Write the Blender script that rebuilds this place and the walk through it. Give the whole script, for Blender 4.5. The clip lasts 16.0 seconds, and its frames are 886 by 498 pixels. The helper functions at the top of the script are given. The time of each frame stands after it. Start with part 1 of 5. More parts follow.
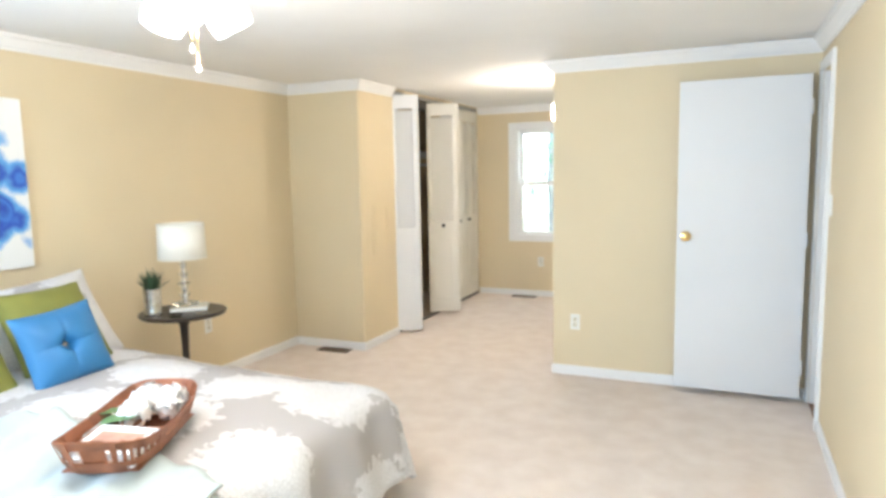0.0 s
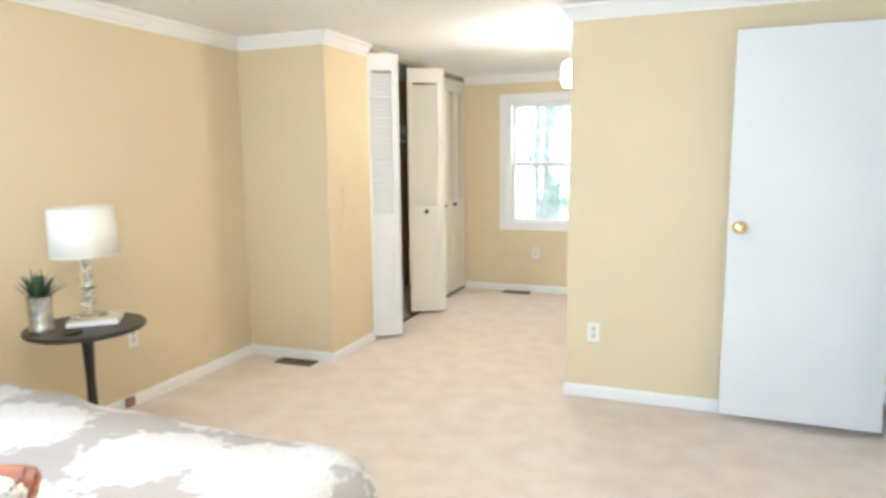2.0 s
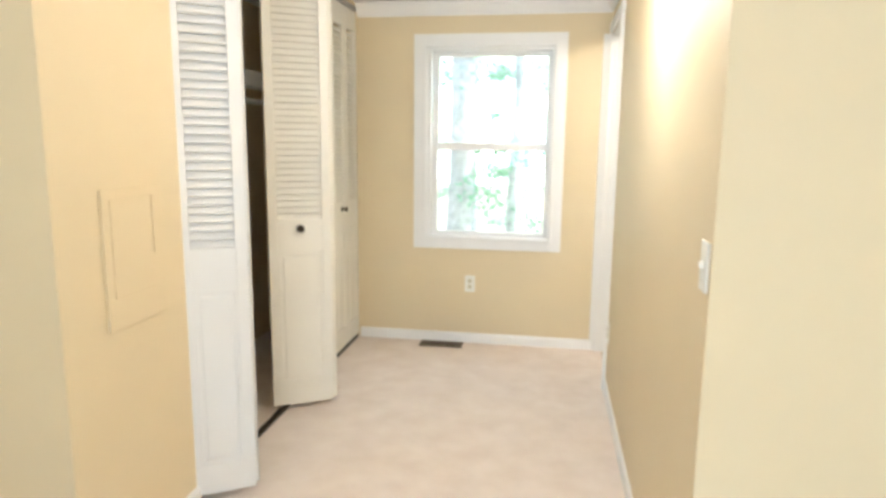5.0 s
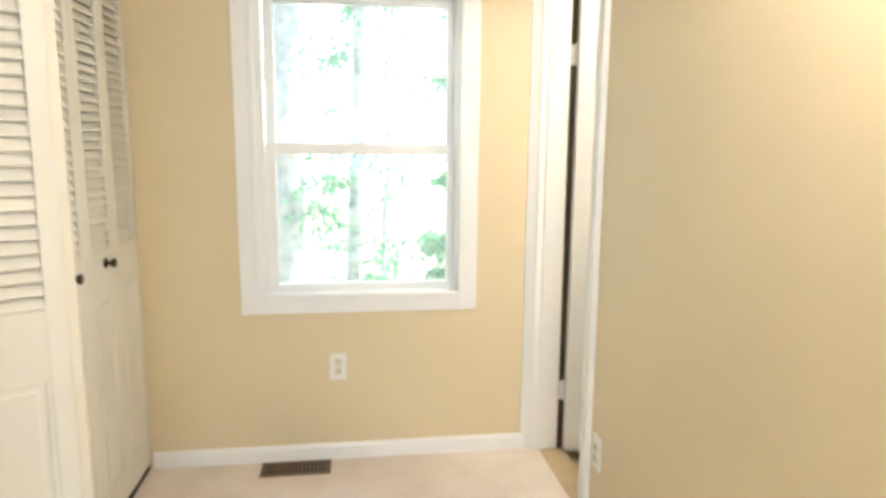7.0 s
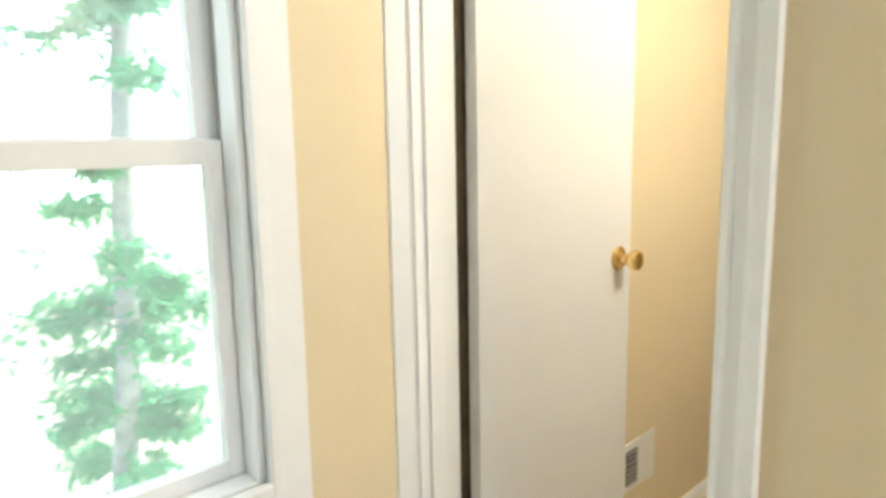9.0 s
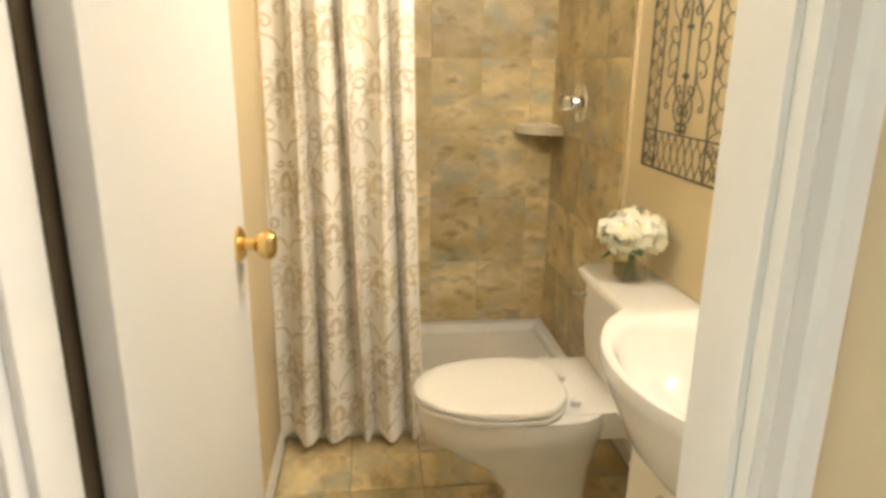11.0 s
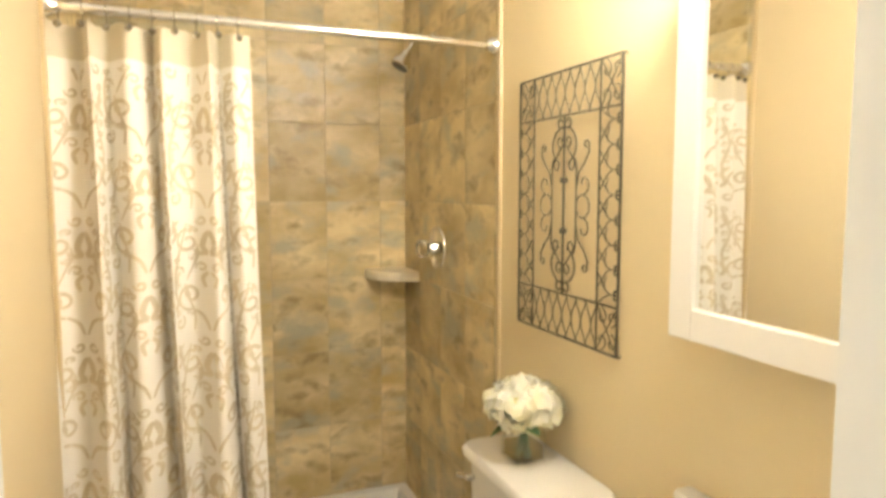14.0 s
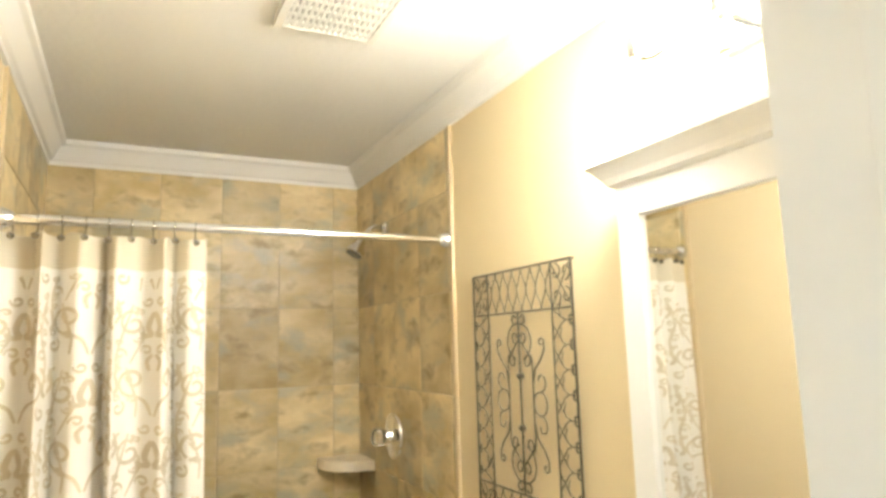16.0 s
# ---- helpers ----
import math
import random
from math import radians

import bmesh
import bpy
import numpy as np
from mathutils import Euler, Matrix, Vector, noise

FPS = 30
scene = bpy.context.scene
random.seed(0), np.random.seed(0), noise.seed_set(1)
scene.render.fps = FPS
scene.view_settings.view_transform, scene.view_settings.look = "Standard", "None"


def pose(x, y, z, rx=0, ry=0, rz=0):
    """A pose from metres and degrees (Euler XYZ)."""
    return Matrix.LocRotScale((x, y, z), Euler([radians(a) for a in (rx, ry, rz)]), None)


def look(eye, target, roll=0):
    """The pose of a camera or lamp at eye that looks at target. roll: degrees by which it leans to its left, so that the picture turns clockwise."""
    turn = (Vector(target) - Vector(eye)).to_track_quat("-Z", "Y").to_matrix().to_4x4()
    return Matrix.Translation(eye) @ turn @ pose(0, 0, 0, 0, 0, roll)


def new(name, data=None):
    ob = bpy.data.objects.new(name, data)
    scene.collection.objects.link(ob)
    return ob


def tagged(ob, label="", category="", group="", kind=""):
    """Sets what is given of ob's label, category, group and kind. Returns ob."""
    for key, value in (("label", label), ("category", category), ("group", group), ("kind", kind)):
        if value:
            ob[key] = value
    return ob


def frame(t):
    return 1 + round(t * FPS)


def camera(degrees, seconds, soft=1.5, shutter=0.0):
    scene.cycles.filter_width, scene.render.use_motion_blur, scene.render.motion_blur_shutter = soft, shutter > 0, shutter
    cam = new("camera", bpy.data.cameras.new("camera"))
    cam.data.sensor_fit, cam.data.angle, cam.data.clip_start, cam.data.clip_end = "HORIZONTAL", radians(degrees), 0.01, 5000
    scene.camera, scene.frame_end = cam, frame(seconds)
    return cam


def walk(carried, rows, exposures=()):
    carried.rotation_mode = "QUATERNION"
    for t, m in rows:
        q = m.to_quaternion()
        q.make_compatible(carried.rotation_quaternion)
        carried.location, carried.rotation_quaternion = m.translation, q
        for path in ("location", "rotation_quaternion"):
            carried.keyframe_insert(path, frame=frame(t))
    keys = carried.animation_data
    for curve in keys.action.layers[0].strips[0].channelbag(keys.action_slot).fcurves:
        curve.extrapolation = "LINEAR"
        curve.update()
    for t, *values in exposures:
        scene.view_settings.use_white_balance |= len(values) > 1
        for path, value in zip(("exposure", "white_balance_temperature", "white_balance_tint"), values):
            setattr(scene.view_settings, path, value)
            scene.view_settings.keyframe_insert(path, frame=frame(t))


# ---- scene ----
cam = camera(68.6, 16.0, soft=3.3, shutter=0.35)
PATH = [
    (0, (0.074, -1.028, 1.492), (-0.724, 0.79, 1.258), -1.1),
    (0.5, (-0.003, -0.982, 1.479), (-0.725, 0.863, 1.205), -0.7),
    (1, (-0.102, -0.775, 1.443), (-0.871, 1.058, 1.22), -1.4),
    (1.5, (-0.195, -0.508, 1.448), (-0.974, 1.318, 1.207), -0.5),
    (2, (-0.376, -0.191, 1.426), (-1.1, 1.652, 1.145), -0.6),
    (2.5, (-0.505, 0.207, 1.4), (-1.141, 2.086, 1.149), -0.8),
    (3, (-0.656, 0.624, 1.422), (-1.286, 2.509, 1.203), 0.9),
    (3.5, (-0.852, 1.046, 1.416), (-1.379, 2.955, 1.14), 1.1),
    (6, (-1.746, 2.867, 1.37), (-1.738, 4.839, 1.035), -0.7),
    (6.5, (-1.853, 3.285, 1.362), (-1.625, 5.246, 1.039), -0.9),
    (7, (-1.875, 3.729, 1.345), (-1.596, 5.685, 1.039), 0.5),
    (7.5, (-1.927, 4.177, 1.372), (-1.393, 6.075, 1.038), 1.1),
    (8, (-1.913, 4.596, 1.345), (-1.323, 6.48, 1.024), -0.0),
    (8.5, (-1.896, 5.005, 1.304), (-0.997, 6.771, 1.03), 1.1),
    (9, (-1.943, 5.411, 1.339), (-0.595, 6.855, 1.029), -1.1),
    (9.5, (-1.824, 5.721, 1.331), (-0.225, 6.886, 1.041), -2.6),
    (10, (-1.772, 5.944, 1.380), (0.083, 6.588, 1.007), -0.7),
    (10.2, (-1.739, 6.025, 1.363), (0.170, 6.420, 0.915), -1.0),
    (12.5, (-1.331, 6.163, 1.333), (0.499, 5.477, 0.91), 1.1),
    (13, (-1.312, 6.164, 1.332), (0.475, 5.372, 0.912), 0.9),
    (13.5, (-1.253, 6.142, 1.39), (0.575, 5.424, 1.01), 1.2),
    (14, (-1.221, 6.147, 1.435), (0.63, 5.413, 1.254), -0.0),
    (14.5, (-1.211, 6.15, 1.48), (0.623, 5.351, 1.505), -0.0),
    (15, (-1.218, 6.152, 1.523), (0.583, 5.305, 1.727), -0.4),
    (15.5, (-1.226, 6.148, 1.56), (0.544, 5.274, 1.883), -1.5),
    (16, (-1.225, 6.16, 1.552), (0.553, 5.292, 1.841), -1.6),
]
walk(cam, [(t, look(eye, target, roll)) for t, eye, target, roll in PATH],
     exposures=[(0, 0.56, 6000, 12), (2.0, 0.66, 5950, 11), (3.5, 0.66, 5850, 10), (6.0, 0.7, 6350, 12), (7.5, 0.7, 6350, 11), (8.0, 0.63, 6150, 8), (9.0, 0.55, 6150, 8), (10.0, 0.50, 6750, 10), (12.5, 0.74, 6700, 11), (13.5, 0.72, 6700, 11), (15, 0.65, 6150, 10), (16, 0.64, 5950, 8)])

# ---- light ----
FAN_W, PASS_W, VAN_W, VAN_P, FAR_GLOW = 29, 16.5, 6, 17.5, 4.5
world = bpy.data.worlds.new("sky")
scene.world = world
world.use_nodes = True
wn = world.node_tree.nodes
sky = wn.new("ShaderNodeTexSky")
sky.sky_type, sky.sun_disc = "NISHITA", False
sky.sun_elevation, sky.sun_rotation = radians(45), radians(90)
world.node_tree.links.new(sky.outputs["Color"], wn["Background"].inputs["Color"])
wn["Background"].inputs["Strength"].default_value = 0.15


def lamp(name, kind, energy, color, m, **more):
    data = bpy.data.lights.new(name, kind)
    data.energy, data.color = energy, color
    for key, value in more.items():
        if key == "size":
            data.size = value
        if key == "size_y":
            data.shape, data.size_y = "RECTANGLE", value
        if key == "radius":
            data.shadow_soft_size = value
        if key == "angle":
            data.angle = value
    ob = new(name, data)
    ob.matrix_world = m
    return ob


lamp("sun", "SUN", 5.0, (1.0, 0.95, 0.86), look((0, 0, 0), (-0.7, -0.05, -0.7)), angle=radians(0.5))
# area lamps stand in for daylight; the first two sit in window openings
lamp("daylight_stand_in", "AREA", 50, (0.60, 0.81, 1.0), look((-1.35, -2.44, 1.45), (-1.35, 0, 1.2)), size=2.3, size_y=1.2)
lamp("daylight_stand_in", "AREA", 74, (0.56, 0.77, 1.0), look((-3.43, -1.4, 1.45), (0, -1.3, 1.2)), size=1.3, size_y=1.2)
# unseen lamp outside, above the opening, added to bring cool light into the passage
lamp("daylight_stand_in", "AREA", 11, (0.74, 0.87, 1.0), look((-1.83, 7.05, 2.6), (-1.83, 5.6, 1.0)), size=1.3, size_y=.5)


# ---- materials ----
def material(name, color, rough=0.6, metal=0.0, vary=0.05, scale=6.0, bump=0.05, fine=180.0, glow=None, second=None, spec=0.5):
    m = bpy.data.materials.new(name)
    m.use_nodes = True
    n, l = m.node_tree.nodes, m.node_tree.links
    b = n["Principled BSDF"]
    b.inputs["Roughness"].default_value, b.inputs["Metallic"].default_value = rough, metal
    b.inputs["Specular IOR Level"].default_value = spec
    co = n.new("ShaderNodeTexCoord")
    big = n.new("ShaderNodeTexNoise")
    big.inputs["Scale"].default_value, big.inputs["Detail"].default_value = scale, 6
    l.new(co.outputs["Object"], big.inputs["Vector"])
    mix = n.new("ShaderNodeMix")
    mix.data_type = "RGBA"
    lo = second or [c * (1 - vary) for c in color]
    hi = color if second else [min(1, c * (1 + vary)) for c in color]
    mix.inputs["A"].default_value, mix.inputs["B"].default_value = (*lo, 1), (*hi, 1)
    ramp = n.new("ShaderNodeValToRGB")
    ramp.color_ramp.elements[0].position, ramp.color_ramp.elements[1].position = 0.32, 0.68
    l.new(big.outputs["Fac"], ramp.inputs["Fac"])
    l.new(ramp.outputs["Color"], mix.inputs["Factor"])
    l.new(mix.outputs["Result"], b.inputs["Base Color"])
    if bump:
        small = n.new("ShaderNodeTexNoise")
        small.inputs["Scale"].default_value, small.inputs["Detail"].default_value = fine, 3
        l.new(co.outputs["Object"], small.inputs["Vector"])
        bp = n.new("ShaderNodeBump")
        bp.inputs["Strength"].default_value, bp.inputs["Distance"].default_value = bump, 0.004
        l.new(small.outputs["Fac"], bp.inputs["Height"])
        l.new(bp.outputs["Normal"], b.inputs["Normal"])
    if glow:
        b.inputs["Emission Color"].default_value, b.inputs["Emission Strength"].default_value = (*glow[0], 1), glow[1]
    return m


WALL = material("tan_wall_paint", (0.70, 0.585, 0.385), 0.6, vary=0.02, scale=1.5, bump=0.12, fine=120)
BATH_WALL = material("bathroom_tan_paint", (0.74, 0.62, 0.385), 0.55, vary=0.02, scale=1.5, bump=0.1, fine=120)
CEIL = material("textured_ceiling_paint", (0.84, 0.835, 0.82), 0.85, vary=0.02, scale=2, bump=0.5, fine=45)
TRIM = material("white_trim_paint", (0.84, 0.83, 0.81), 0.4, vary=0.02, scale=3, bump=0.03, fine=60)
DOOR = material("white_door_paint", (0.74, 0.74, 0.735), 0.42, vary=0.015, scale=2, bump=0.03, fine=50)
CREAM = material("cream_closet_paint", (0.80, 0.77, 0.69), 0.45, vary=0.02, scale=3, bump=0.03, fine=60)
CARPET = material("pink_beige_carpet", (0.87, 0.775, 0.70), 0.95, vary=0.06, scale=6.5, bump=0.9, fine=260, second=(0.79, 0.685, 0.605), spec=0.1)
BRASS = material("polished_brass", (0.80, 0.58, 0.24), 0.18, 1.0, vary=0.05, bump=0)
CHROME = material("chrome", (0.80, 0.80, 0.80), 0.1, 1.0, vary=0.03, bump=0)
BRONZE = material("dark_bronze", (0.06, 0.045, 0.03), 0.35, 0.9, vary=0.2, bump=0)
PORCELAIN = material("white_porcelain", (0.79, 0.77, 0.72), 0.12, vary=0.01, scale=2, bump=0)
# dark soil colour, also painted as the shade in slots, hole and fan duct
DARK = material("soil_and_void_shade", (0.16, 0.13, 0.09), 0.8, vary=0.1, scale=3, bump=0.1)
PLASTIC = material("white_plastic", (0.80, 0.79, 0.74), 0.35, vary=0.02, bump=0)
WOODFLOOR = material("brown_wood_floor", (0.33, 0.16, 0.07), 0.35, vary=0.25, scale=9, bump=0.05)


def glass_material(name, tint=(1, 1, 1), rough=0.0):
    m = bpy.data.materials.new(name)
    m.use_nodes = True
    b = m.node_tree.nodes["Principled BSDF"]
    b.inputs["Base Color"].default_value = (*tint, 1)
    b.inputs["Transmission Weight"].default_value, b.inputs["Roughness"].default_value, b.inputs["IOR"].default_value = 1, rough, 1.45
    return m


# translucent share in the pane imitates the haze of outdoor glare
WINDOW_GLASS = glass_material("hazed_window_glass", (0.97, 1.0, 0.99))
wg, wl = WINDOW_GLASS.node_tree.nodes, WINDOW_GLASS.node_tree.links
veil = wg.new("ShaderNodeBsdfTranslucent")
veil.inputs["Color"].default_value = (.86, .92, .92, 1)
veil_mix = wg.new("ShaderNodeMixShader")
veil_mix.inputs["Fac"].default_value = .10
wl.new(wg["Principled BSDF"].outputs[0], veil_mix.inputs[1])
wl.new(veil.outputs[0], veil_mix.inputs[2])
wl.new(veil_mix.outputs[0], wg["Material Output"].inputs["Surface"])
MIRROR = material("mirror_silver", (0.88, 0.89, 0.87), 0.02, 1.0, vary=0.0, bump=0)


# ---- building helpers ----
def box(bm, x0, y0, z0, x1, y1, z1, bevel=0.0, m=None):
    made = bmesh.ops.create_cube(bm, size=1)["verts"]
    for v in made:
        v.co = Vector((x0 + (v.co.x + .5) * (x1 - x0), y0 + (v.co.y + .5) * (y1 - y0), z0 + (v.co.z + .5) * (z1 - z0)))
    if bevel:
        edges = list({e for v in made for e in v.link_edges})
        made = bmesh.ops.bevel(bm, geom=edges, offset=bevel, segments=2, profile=0.6, affect="EDGES")["verts"]
        made = list(made)
    if m is not None:
        bmesh.ops.transform(bm, matrix=m, verts=made)
    return bm


def boxes(*rows, bevel=0.0):
    bm = bmesh.new()
    for r in rows:
        box(bm, *r, bevel=bevel)
    return bm


def lathe(profile, steps=32, bm=None, m=None, squash=1.0):
    """A body turned round z from (radius, height) pairs."""
    bm = bm or bmesh.new()
    rings = []
    for r, z in profile:
        rings.append([bm.verts.new((r * math.cos(2 * math.pi * i / steps), squash * r * math.sin(2 * math.pi * i / steps), z)) for i in range(steps)])
    for a, b in zip(rings, rings[1:]):
        for i in range(steps):
            bm.faces.new((a[i], a[(i + 1) % steps], b[(i + 1) % steps], b[i]))
    for ring, flip in ((rings[0], True), (rings[-1], False)):
        if profile[0 if flip else -1][0] > 1e-4:
            bm.faces.new(ring[::-1] if flip else ring)
    verts = [v for ring in rings for v in ring]
    if m is not None:
        bmesh.ops.transform(bm, matrix=m, verts=verts)
    bmesh.ops.remove_doubles(bm, verts=verts, dist=1e-6)
    return bm


def tube(points, r, steps=8, bm=None, closed=False, r_end=None):
    """A round rod swept along points."""
    bm = bm or bmesh.new()
    pts = [Vector(p) for p in points]
    n, rings, up = len(pts), [], None
    for i, p in enumerate(pts):
        a, b = (pts[i - 1], pts[(i + 1) % n]) if closed else (pts[max(i - 1, 0)], pts[min(i + 1, n - 1)])
        d = (b - a).normalized()
        if up is None:
            up = d.orthogonal().normalized()
        up = (up - d * up.dot(d)).normalized()
        side = d.cross(up)
        q = r if r_end is None else r + (r_end - r) * i / max(1, n - 1)
        rings.append([bm.verts.new(p + q * (up * math.cos(2 * math.pi * k / steps) + side * math.sin(2 * math.pi * k / steps))) for k in range(steps)])
    pairs = list(zip(rings, rings[1:])) + ([(rings[-1], rings[0])] if closed else [])
    for a, b in pairs:
        for k in range(steps):
            bm.faces.new((a[k], a[(k + 1) % steps], b[(k + 1) % steps], b[k]))
    if not closed:
        bm.faces.new(rings[0][::-1])
        bm.faces.new(rings[-1])
    return bm


def sweep_profile(profile, a, b, inward, bm=None, mitre=(0, 0)):
    """A moulding: profile of (out, up) run from a to b, out along inward; mitre lengthens each end by that much of out."""
    bm = bm or bmesh.new()
    a, b, inward = Vector(a), Vector(b), Vector(inward)
    d = (b - a).normalized()
    r0 = [bm.verts.new(a + inward * o + Vector((0, 0, u)) - d * o * mitre[0]) for o, u in profile]
    r1 = [bm.verts.new(b + inward * o + Vector((0, 0, u)) + d * o * mitre[1]) for o, u in profile]
    k = len(profile)
    for i in range(k):
        bm.faces.new((r0[i], r0[(i + 1) % k], r1[(i + 1) % k], r1[i]))
    bm.faces.new(r0[::-1])
    bm.faces.new(r1)
    bmesh.ops.recalc_face_normals(bm, faces=bm.faces)
    return bm


def loft(bm, loops_):
    rings_ = [[bm.verts.new(p) for p in q] for q in loops_]
    for a, b in zip(rings_, rings_[1:]):
        k = len(a)
        for i in range(k):
            bm.faces.new((a[i], a[(i + 1) % k], b[(i + 1) % k], b[i]))
    bm.faces.new(rings_[0][::-1])
    bm.faces.new(rings_[-1])
    return bm


def part(name, bm, mat, parent=None, label="", smooth=False, m=None, kind="", category=""):
    bmesh.ops.recalc_face_normals(bm, faces=bm.faces)
    data = bpy.data.meshes.new(name)
    bm.to_mesh(data)
    bm.free()
    data.materials.append(mat)
    if smooth:
        data.shade_smooth()
        data.set_sharp_from_angle(angle=radians(40))
    ob = new(name, data)
    if parent is not None:
        ob.parent = parent
    if m is not None:
        ob.matrix_basis = m
    return tagged(ob, label, category, kind=kind)


def thing(name, label, category, m=None, group="", kind=""):
    ob = new(name)
    ob.empty_display_size = 0.1
    if m is not None:
        ob.matrix_basis = m
    return tagged(ob, label, category, group, kind)


def structure(name, bm, mat, label, category="wall"):
    return tagged(part(name, bm, mat), label, category, kind="structure")


# ---- walls, floors and ceilings ----
H, HB = 2.25, 2.38
XL, XR, YB, YP, YW = -3.40, 0.58, 3.635, 3.59, 6.445
XC, XP, XQ = -2.71, -1.075, -0.955
XE, YS, YN = 1.66, 5.19, 6.468
D0, D1, ZB = 5.755, 6.420, -0.05

structure("wall_left", boxes((XL - .12, -2.52, 0, XL, -2.05, H), (XL - .12, -.75, 0, XL, YW, H), (XL - .12, -2.05, 0, XL, -.75, .8), (XL - .12, -2.05, 2.1, XL, -.75, H)), WALL, "tan painted bedroom wall behind the bed")
structure("wall_closet_end", boxes((XL, YB, 0, XC, YB + .10, H), (XC - .10, YB + .10, 0, XC, 4.27, H)), WALL, "tan painted wall at the end of the closet")
structure("wall_closet_header", boxes((XC - .10, 4.27, 2.235, XC, YW, H)), WALL, "narrow tan header above the closet doors")
structure("wall_window", boxes((XL - .12, YW, 0, -2.255, YW + .17, HB), (-1.40, YW, -.16, XQ, YW + .17, HB), (XQ, YN, -.16, 1.78, YW + .17, HB),
                               (-2.255, YW, 0, -1.40, YW + .17, .70), (-2.255, YW, 1.99, -1.40, YW + .17, HB)), WALL,
          "tan painted end wall around the window")
structure("wall_partition", boxes((XP, YP, 0, XR + .12, YP + .12, H)), WALL, "tan painted partition wall beside the open door")
structure("wall_passage", boxes((XP, YP + .12, 0, XQ, D0, HB), (XP, D0, 2.04, XQ, D1, HB), (XP, D1, 0, -.985, YW, HB)), WALL,
          "tan painted passage wall with the bathroom doorway")
structure("wall_right", boxes((XR, -2.52, 0, XR + .12, 3.09, H), (XR, 3.09, 2.05, XR + .12, 3.53, H), (XR, 3.53, 0, XR + .12, YP, H)), WALL,
          "tan painted bedroom wall with a doorway")
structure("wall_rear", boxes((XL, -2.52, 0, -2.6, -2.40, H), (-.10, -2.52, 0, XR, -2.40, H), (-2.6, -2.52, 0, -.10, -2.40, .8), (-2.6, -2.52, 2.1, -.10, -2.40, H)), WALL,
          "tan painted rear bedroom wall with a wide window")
structure("wall_bathroom_south", boxes((XQ, YS - .12, -.16, XE, YS, HB)), BATH_WALL, "warm tan bathroom wall behind sink and toilet")
structure("wall_bathroom_east", boxes((XE, YS - .12, -.16, XE + .12, YN, HB)), BATH_WALL, "wall behind the shower tiles")
structure("wall_hall", boxes((1.9, 1.4, 0, 2.0, 5.07, H), (XR + .12, 1.3, 0, 2.0, 1.4, H)), WALL, "plain tan hall wall beyond the doorway")
structure("floor_carpet", boxes((XL, -2.40, -.10, XR, YP, 0), (XL, YP, -.10, XP, YW, 0), (XP, D0, -.10, XP + .03, D1, 0)), CARPET, "pale pinkish beige wall-to-wall carpet, lightly stained", "floor")
structure("floor_bathroom", boxes((XP, YS, -.16, XE, YW, ZB - .006), (XQ, YW, -.16, XE, YN, ZB - .006)), material("bath_floor_grout", (0.35, 0.29, 0.2), 0.8, vary=.1), "bathroom floor under slate tiles", "floor")
structure("floor_hall", boxes((XR, 1.3, -.10, 2.0, YP, -.006)), WOODFLOOR, "brown wooden hall floor", "floor")
structure("ceiling_bedroom", boxes((XL - .12, -2.52, H, XR + .12, YP + .12, H + .1), (XL - .12, YP + .12, H, XP, YW, H + .1)), CEIL, "white lightly textured bedroom ceiling", "ceiling")
structure("ceiling_bathroom", boxes((XQ, YS - .12, HB, XE + .12, YN, HB + .1)), CEIL, "white bathroom ceiling", "ceiling")
structure("ceiling_hall", boxes((XR + .12, 1.3, H, 2.0, YP + .12, H + .1)), CEIL, "white hall ceiling", "ceiling")


# ---- mouldings ----
CROWN = [(0, 0), (.010, 0), (.012, .012), (.022, .018), (.048, .058), (.060, .064), (.062, .08), (0, .08)]
BASE = [(0, 0), (.012, 0), (.012, .055), (.006, .068), (0, .07)]


def moulding(name, profile, z, label, rows, mat=TRIM):
    for a, b, inward, mitre in rows:
        structure(name, sweep_profile(profile, (*a, z), (*b, z), (*inward, 0), mitre=mitre), mat, label, name)


moulding("crown_moulding", CROWN, H - .081, "white crown moulding along the bedroom ceiling", [
    ((XL, -2.40), (XL, YB), (1, 0), (-1, -1)), ((XL, YB), (XC, YB), (0, -1), (-1, 1)), ((XC, YB), (XC, 4.22), (1, 0), (1, 0)),
    ((XP, YP), (XR, YP), (0, -1), (1, -1)), ((XR, YP), (XR, -2.40), (-1, 0), (-1, -1)), ((XR, -2.40), (XL, -2.40), (0, 1), (-1, -1)),
    ((XC, YW), (XP, YW), (0, -1), (0, -1)), ((XP, YW), (XP, YP), (-1, 0), (-1, 1))])
BCROWN = [(o * 1.15, u * 1.15) for o, u in CROWN]
moulding("crown_moulding", BCROWN, HB - .093, "white stepped crown moulding along the bathroom ceiling", [
    ((XE, YN), (XE, YS), (-1, 0), (-1, -1)), ((XE, YS), (XQ, YS), (0, 1), (-1, -1)), ((XQ, YN), (XE, YN), (0, -1), (-1, -1)), ((XQ, YS), (XQ, YN), (1, 0), (-1, -1))])
